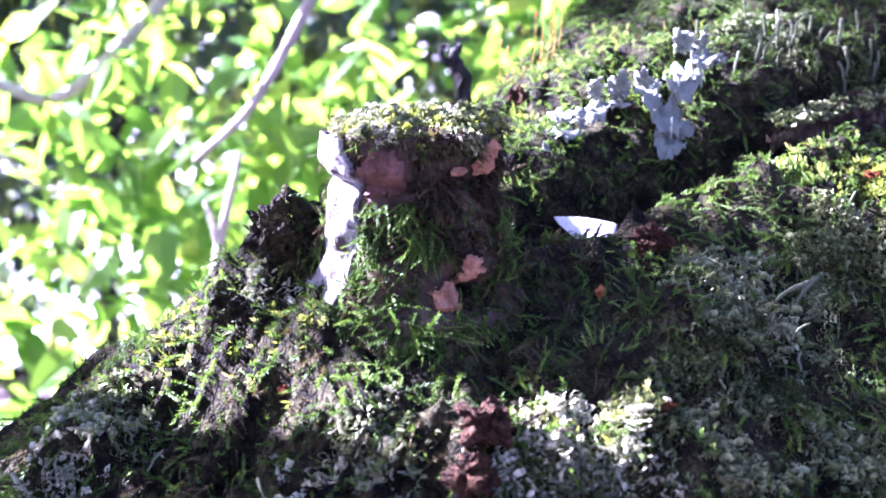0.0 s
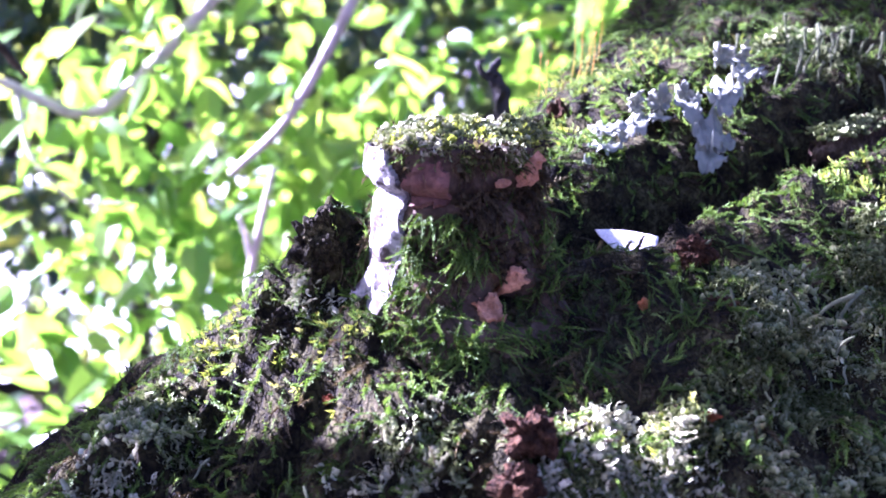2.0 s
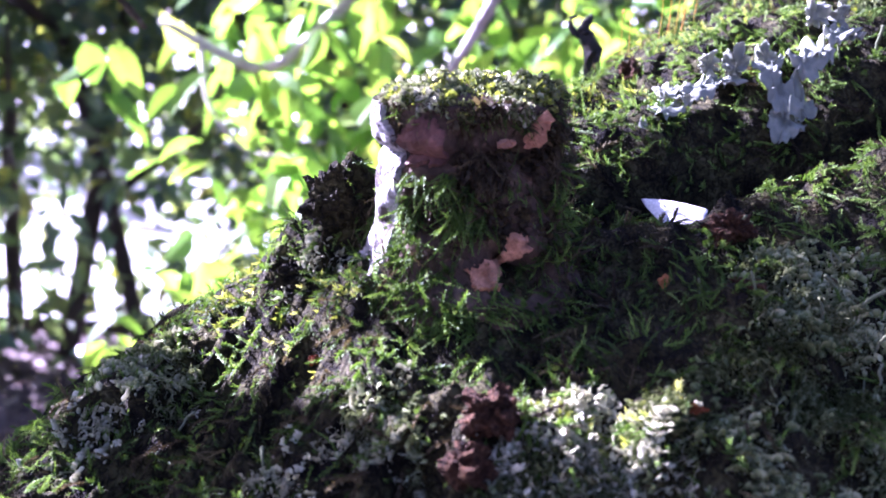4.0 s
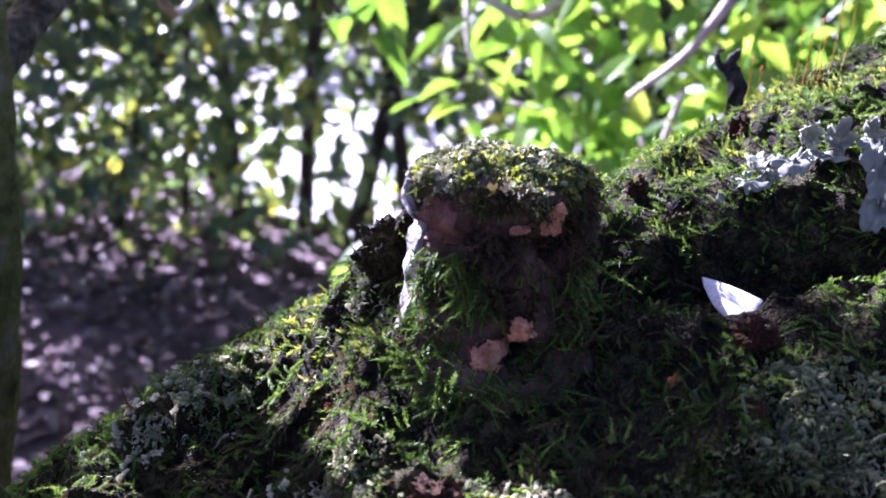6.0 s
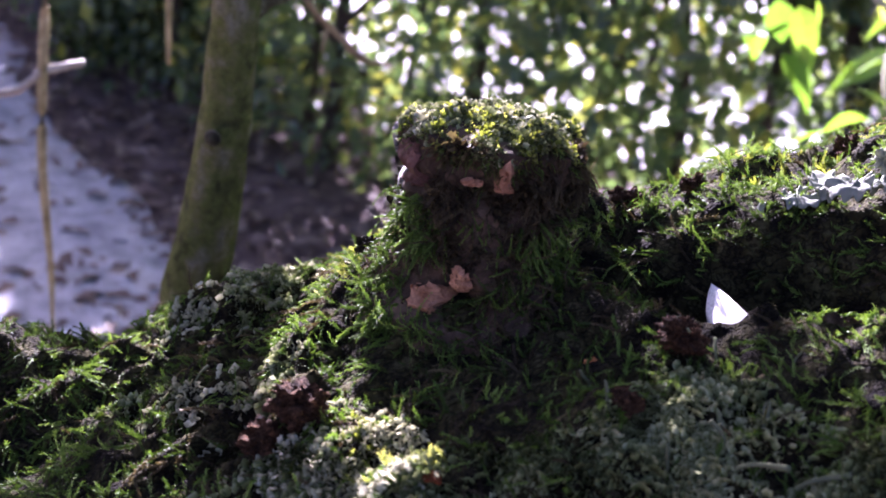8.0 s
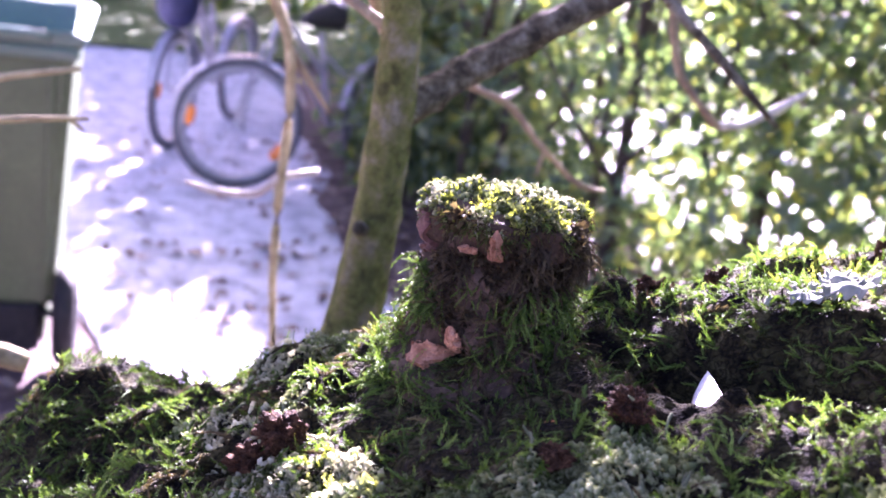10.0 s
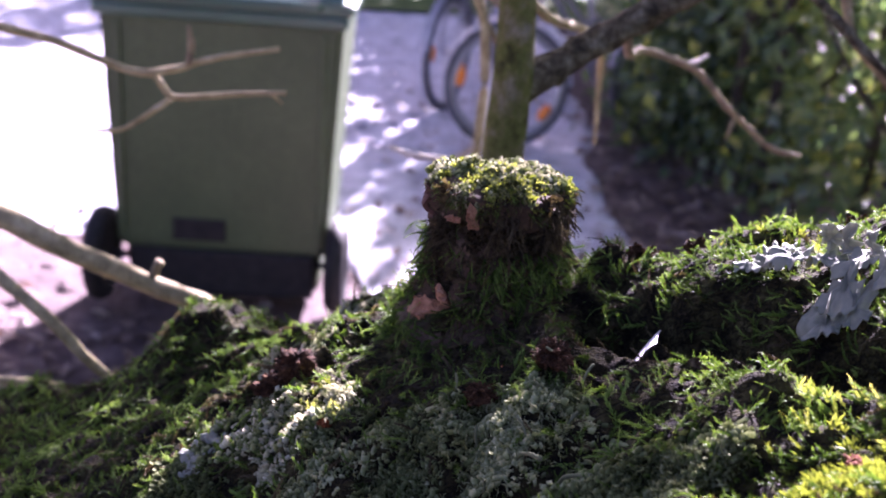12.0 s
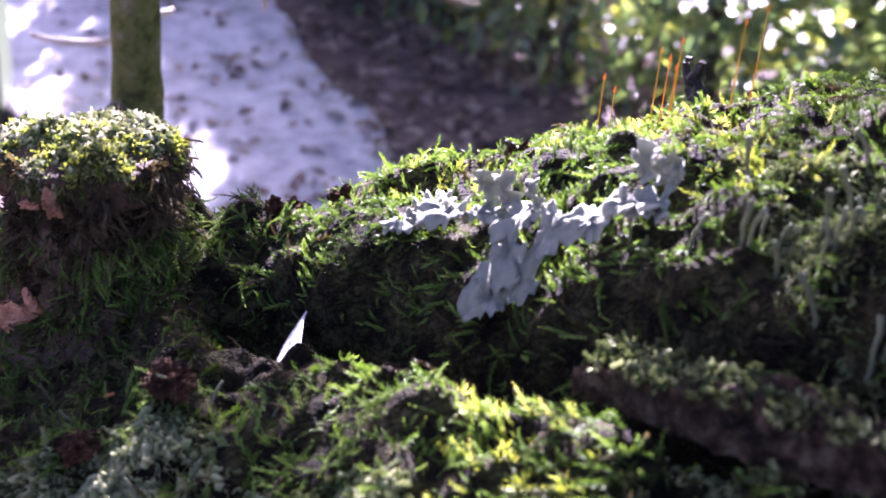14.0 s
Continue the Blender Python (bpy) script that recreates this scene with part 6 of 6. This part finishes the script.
def build_bin():
    cy, x0 = 0.012, -3.07
    b = thing("wheeled_bin", "large dark green plastic wheeled rubbish bin with closed lid", "bin", at=(-3.35, cy, 0.03))
    # tapered body: rear face upright towards the log
    V = []
    for z, w, xf, xb in ((0.04, 0.62, -3.55, -3.12), (0.20, 0.635, -3.58, -3.12), (0.205, 0.675, -3.60, x0), (0.60, 0.71, -3.66, x0), (0.97, 0.745, -3.74, x0)):
        V += [(xb, cy - w / 2, z), (xb, cy + w / 2, z), (xf, cy + w / 2, z), (xf, cy - w / 2, z)]
    bm = bmesh.new()
    vs = [bm.verts.new(v) for v in V]
    for r in range(4):
        for j in range(4):
            k = (j + 1) % 4
            bm.faces.new((vs[r * 4 + j], vs[r * 4 + k], vs[r * 4 + 4 + k], vs[r * 4 + 4 + j]))
    bm.faces.new(vs[:4][::-1]), bm.faces.new(vs[-4:])
    bmesh.ops.recalc_face_normals(bm, faces=bm.faces[:])
    bmesh.ops.bevel(bm, geom=bm.edges[:], offset=0.018, segments=3, affect="EDGES")
    me = bpy.data.meshes.new("body")
    bm.to_mesh(me)
    bm.free()
    me.materials.append(M_BIN)
    part("body", me, b)
    part("rim", mesh_of("rim", *box(-3.40, cy, 0.972, 0.72, 0.775, 0.04, 0.012), M_BIN_LID), b, "thick moulded rim")
    # lid: a lipped slab with a sloping front and a top that rises to the hinge
    bm = bmesh.new()
    ring = []
    for x_near, x_far, hw, z_near, z_far in ((-3.025, -3.80, 0.405, 0.995, 0.995), (-3.025, -3.80, 0.405, 1.030, 1.030), (-3.050, -3.77, 0.385, 1.036, 1.036)):
        ring.append([bm.verts.new(v) for v in ((x_near, cy - hw, z_near), (x_near, cy + hw, z_near), (x_far, cy + hw, z_far), (x_far, cy - hw, z_far))])
    for r0, r1 in zip(ring, ring[1:]):
        for q in range(4):
            bm.faces.new((r0[q], r0[(q + 1) % 4], r1[(q + 1) % 4], r1[q]))
    bm.faces.new(ring[0][::-1]), bm.faces.new(ring[-1])
    bmesh.ops.recalc_face_normals(bm, faces=bm.faces[:])
    bmesh.ops.bevel(bm, geom=bm.edges[:], offset=0.008, segments=2, affect="EDGES")
    me = bpy.data.meshes.new("lid")
    bm.to_mesh(me)
    bm.free()
    me.materials.append(M_BIN_LID)
    lid = part("lid", me, b, "sun-glossed green lid")
    V, F, k = [], [], 11
    for xx, zb, arch in ((-3.056, 1.03, 0.0), (-3.098, 1.098, 0.003), (-3.118, 1.106, 0.006), (-3.40, 1.116, 0.008), (-3.70, 1.112, 0.006), (-3.745, 1.03, 0.0)):
        for j in range(k):
            t = j / (k - 1) * 2 - 1
            V.append((xx, cy + t * 0.375, zb + arch * (1 - t * t)))
    rows = len(V) // k
    F = [(i * k + j, i * k + j + 1, (i + 1) * k + j + 1, (i + 1) * k + j) for i in range(rows - 1) for j in range(k - 1)]
    F += [tuple(i * k for i in range(rows))[::-1], tuple(i * k + k - 1 for i in range(rows))]
    part("lid_dome", mesh_of("lid_dome", V, F, M_BIN_LID, smooth=True), lid, "domed glossy lid top")
    v, f = tube([(-3.05, cy - 0.30, 1.01), (-2.99, cy - 0.30, 1.03), (-2.985, cy, 1.03), (-2.99, cy + 0.30, 1.03), (-3.05, cy + 0.30, 1.01)], 0.014, 8)
    part("handle", mesh_of("handle", v, f, M_BIN_LID), b)
    part("grip_panel", mesh_of("grip_panel", *box(x0 + 0.003, cy - 0.07, 0.275, 0.014, 0.17, 0.075, 0.006), M_RUBBER), b, "dark recessed label panel")
    for sgn in (-1, 1):
        part("rib", mesh_of("rib", *box(x0 + 0.004, cy + sgn * 0.315, 0.60, 0.016, 0.022, 0.66, 0.006), M_BIN), b)
    # the skirt's near-black colour also stands for shade on the lower body
    part("base_skirt", mesh_of("base_skirt", *box(-3.10, cy, 0.128, 0.07, 0.60, 0.15, 0.01), M_RUBBER), b, "moulded skirt over the axle, blackened as in shade")
    v, f = tube([(-3.10, cy - 0.38, 0.165), (-3.10, cy + 0.38, 0.165)], 0.012, 8)
    part("axle", mesh_of("axle", v, f, M_RUBBER), b)
    for sgn in (-1, 1):
        wy = cy - 0.01 + sgn * 0.385
        v, f = wheel_ring((-3.10, wy, 0.165), (0, 1, 0), 0.125, 0.034)
        w = part("wheel", mesh_of("wheel", v, f, M_RUBBER, smooth=True), b, "black rubber wheel")
        v, f = tube([(-3.10, wy - 0.02, 0.165), (-3.10, wy + 0.02, 0.165)], 0.1, 16)
        part("hub", mesh_of("hub", v, f, M_RUBBER), w)
    b.rotation_euler[2] = radians(-6)


build_bin()


# ---- bicycles ----
def build_bike(cx, cy, heading, steer, label, bag, group="parked bicycles"):
    """A bicycle whose front wheel stands at (cx, cy); heading: the way from the front wheel to the rear one; steer: the front wheel's turn; degrees."""
    h = radians(heading)
    f0 = np.array([math.cos(h), math.sin(h), 0])
    side0 = np.array([-math.sin(h), math.cos(h), 0])
    h1 = h + radians(steer)
    f1, side1 = np.array([math.cos(h1), math.sin(h1), 0]), np.array([-math.sin(h1), math.cos(h1), 0])
    b = thing("bicycle", label, "bicycle", group, at=(cx, cy, 0.006))
    O = np.array([cx, cy, 0.006])

    def pt(a, z, s=0.0):
        fw, sd = (f1, side1) if a <= 0.02 else (f0, side0)
        return O + fw * a + sd * s + np.array([0, 0, z])

    R = 0.325
    for a in (0.0, 1.05):
        f, side = (f1, side1) if a == 0.0 else (f0, side0)
        v, fc = wheel_ring(pt(a, R + 0.01), side, R - 0.012, 0.019, 48, 8)
        w = part("wheel", mesh_of("wheel", v, fc, M_TYRE, smooth=True), b, "dark tyre, greyed as by haze, on a grey rim")
        v, fc = wheel_ring(pt(a, R + 0.01), side, R - 0.040, 0.018, 48, 6)
        part("rim", mesh_of("rim", v, fc, M_STEEL, smooth=True), w)
        sp = []
        for k in range(28):
            an = 2 * math.pi * k / 28
            end = pt(a, R + 0.01) + f * math.cos(an) * (R - 0.04) + np.array([0, 0, math.sin(an) * (R - 0.04)])
            sp.append(tube([pt(a, R + 0.01, 0.025 * (-1) ** k), end], 0.0013, 4, cap=False))
        v, fc = join(sp)
        part("spokes", mesh_of("spokes", v, fc, M_STEEL), w)
        v, fc = tube([pt(a, R + 0.01, -0.05), pt(a, R + 0.01, 0.05)], 0.02, 10)
        part("hub", mesh_of("hub", v, fc, M_STEEL), w)
        for an in (3.0, 5.7) if a == 0.0 else ():
            c = pt(a, R + 0.01) + f * math.cos(an) * 0.25 + np.array([0, 0, math.sin(an) * 0.25])
            tdir = -f * math.sin(an) + np.array([0, 0, math.cos(an)])
            v, fc = tube([c - tdir * 0.045, c - tdir * 0.02, c + tdir * 0.02, c + tdir * 0.045], [0.018, 0.028, 0.028, 0.018], 8)
            part("reflector", mesh_of("reflector", v, fc, M_REFLECTOR), w, "orange spoke reflector")
        v, fc = [], []
        for k in range(25):
            an = radians(20 + 150 * k / 24)
            for s in (-0.026, 0.026):
                v.append(pt(a, R + 0.01, s) + f * math.cos(an) * (R + 0.025) + np.array([0, 0, math.sin(an) * (R + 0.025)]))
        fc = [(2 * k, 2 * k + 2, 2 * k + 3, 2 * k + 1) for k in range(24)]
        part("mudguard", mesh_of("mudguard", v, fc, M_STEEL), b, "narrow mudguard")
    bars = [([pt(0, R + 0.01, s), pt(0.02, R + 0.15, s), pt(0.16, 0.74, s * 0.6)], 0.012) for s in (-0.055, 0.055)]
    bars += [([pt(0.16, 0.74), pt(0.24, 0.95)], 0.018), ([pt(0.21, 0.86), pt(0.62, 0.32)], 0.017), ([pt(0.22, 0.90), pt(0.5, 0.62), pt(0.55, 0.60)], 0.015), ([pt(0.62, 0.30), pt(0.50, 0.80)], 0.015),
             ([pt(0.62, 0.31), pt(1.05, R)], 0.010), ([pt(0.52, 0.70), pt(1.05, R)], 0.009)]
    for pts, r in bars:
        v, fc = tube(pts, r, 8)
        part("tube", mesh_of("tube", v, fc, M_STEEL, smooth=True), b)
    v, fc = tube([pt(0.40, 0.98, -0.28), pt(0.30, 1.02, -0.16), pt(0.24, 1.0), pt(0.30, 1.02, 0.16), pt(0.40, 0.98, 0.28)], 0.011, 8)
    part("handlebar", mesh_of("handlebar", v, fc, M_STEEL, smooth=True), b)
    v, fc = tube([pt(0.36, 0.86), pt(0.46, 0.88), pt(0.60, 0.90)], [0.02, 0.06, 0.09], 10)
    part("saddle", mesh_of("saddle", v, fc, M_RUBBER, smooth=True), b, "black saddle")
    if bag:
        v, fc = box(*pt(-0.02, 0.83), 0.30, 0.26, 0.30, 0.10, 0.75, 4)
        part("bag", mesh_of("bag", v, fc, M_BAG), b, "navy bag on the front rack")


build_bike(-5.2, 1.27, 118, -26, "parked grey bicycle with orange reflectors by the hedge", False)
build_bike(-6.0, 1.05, 150, 0, "parked grey bicycle with a dark blue bag", True)
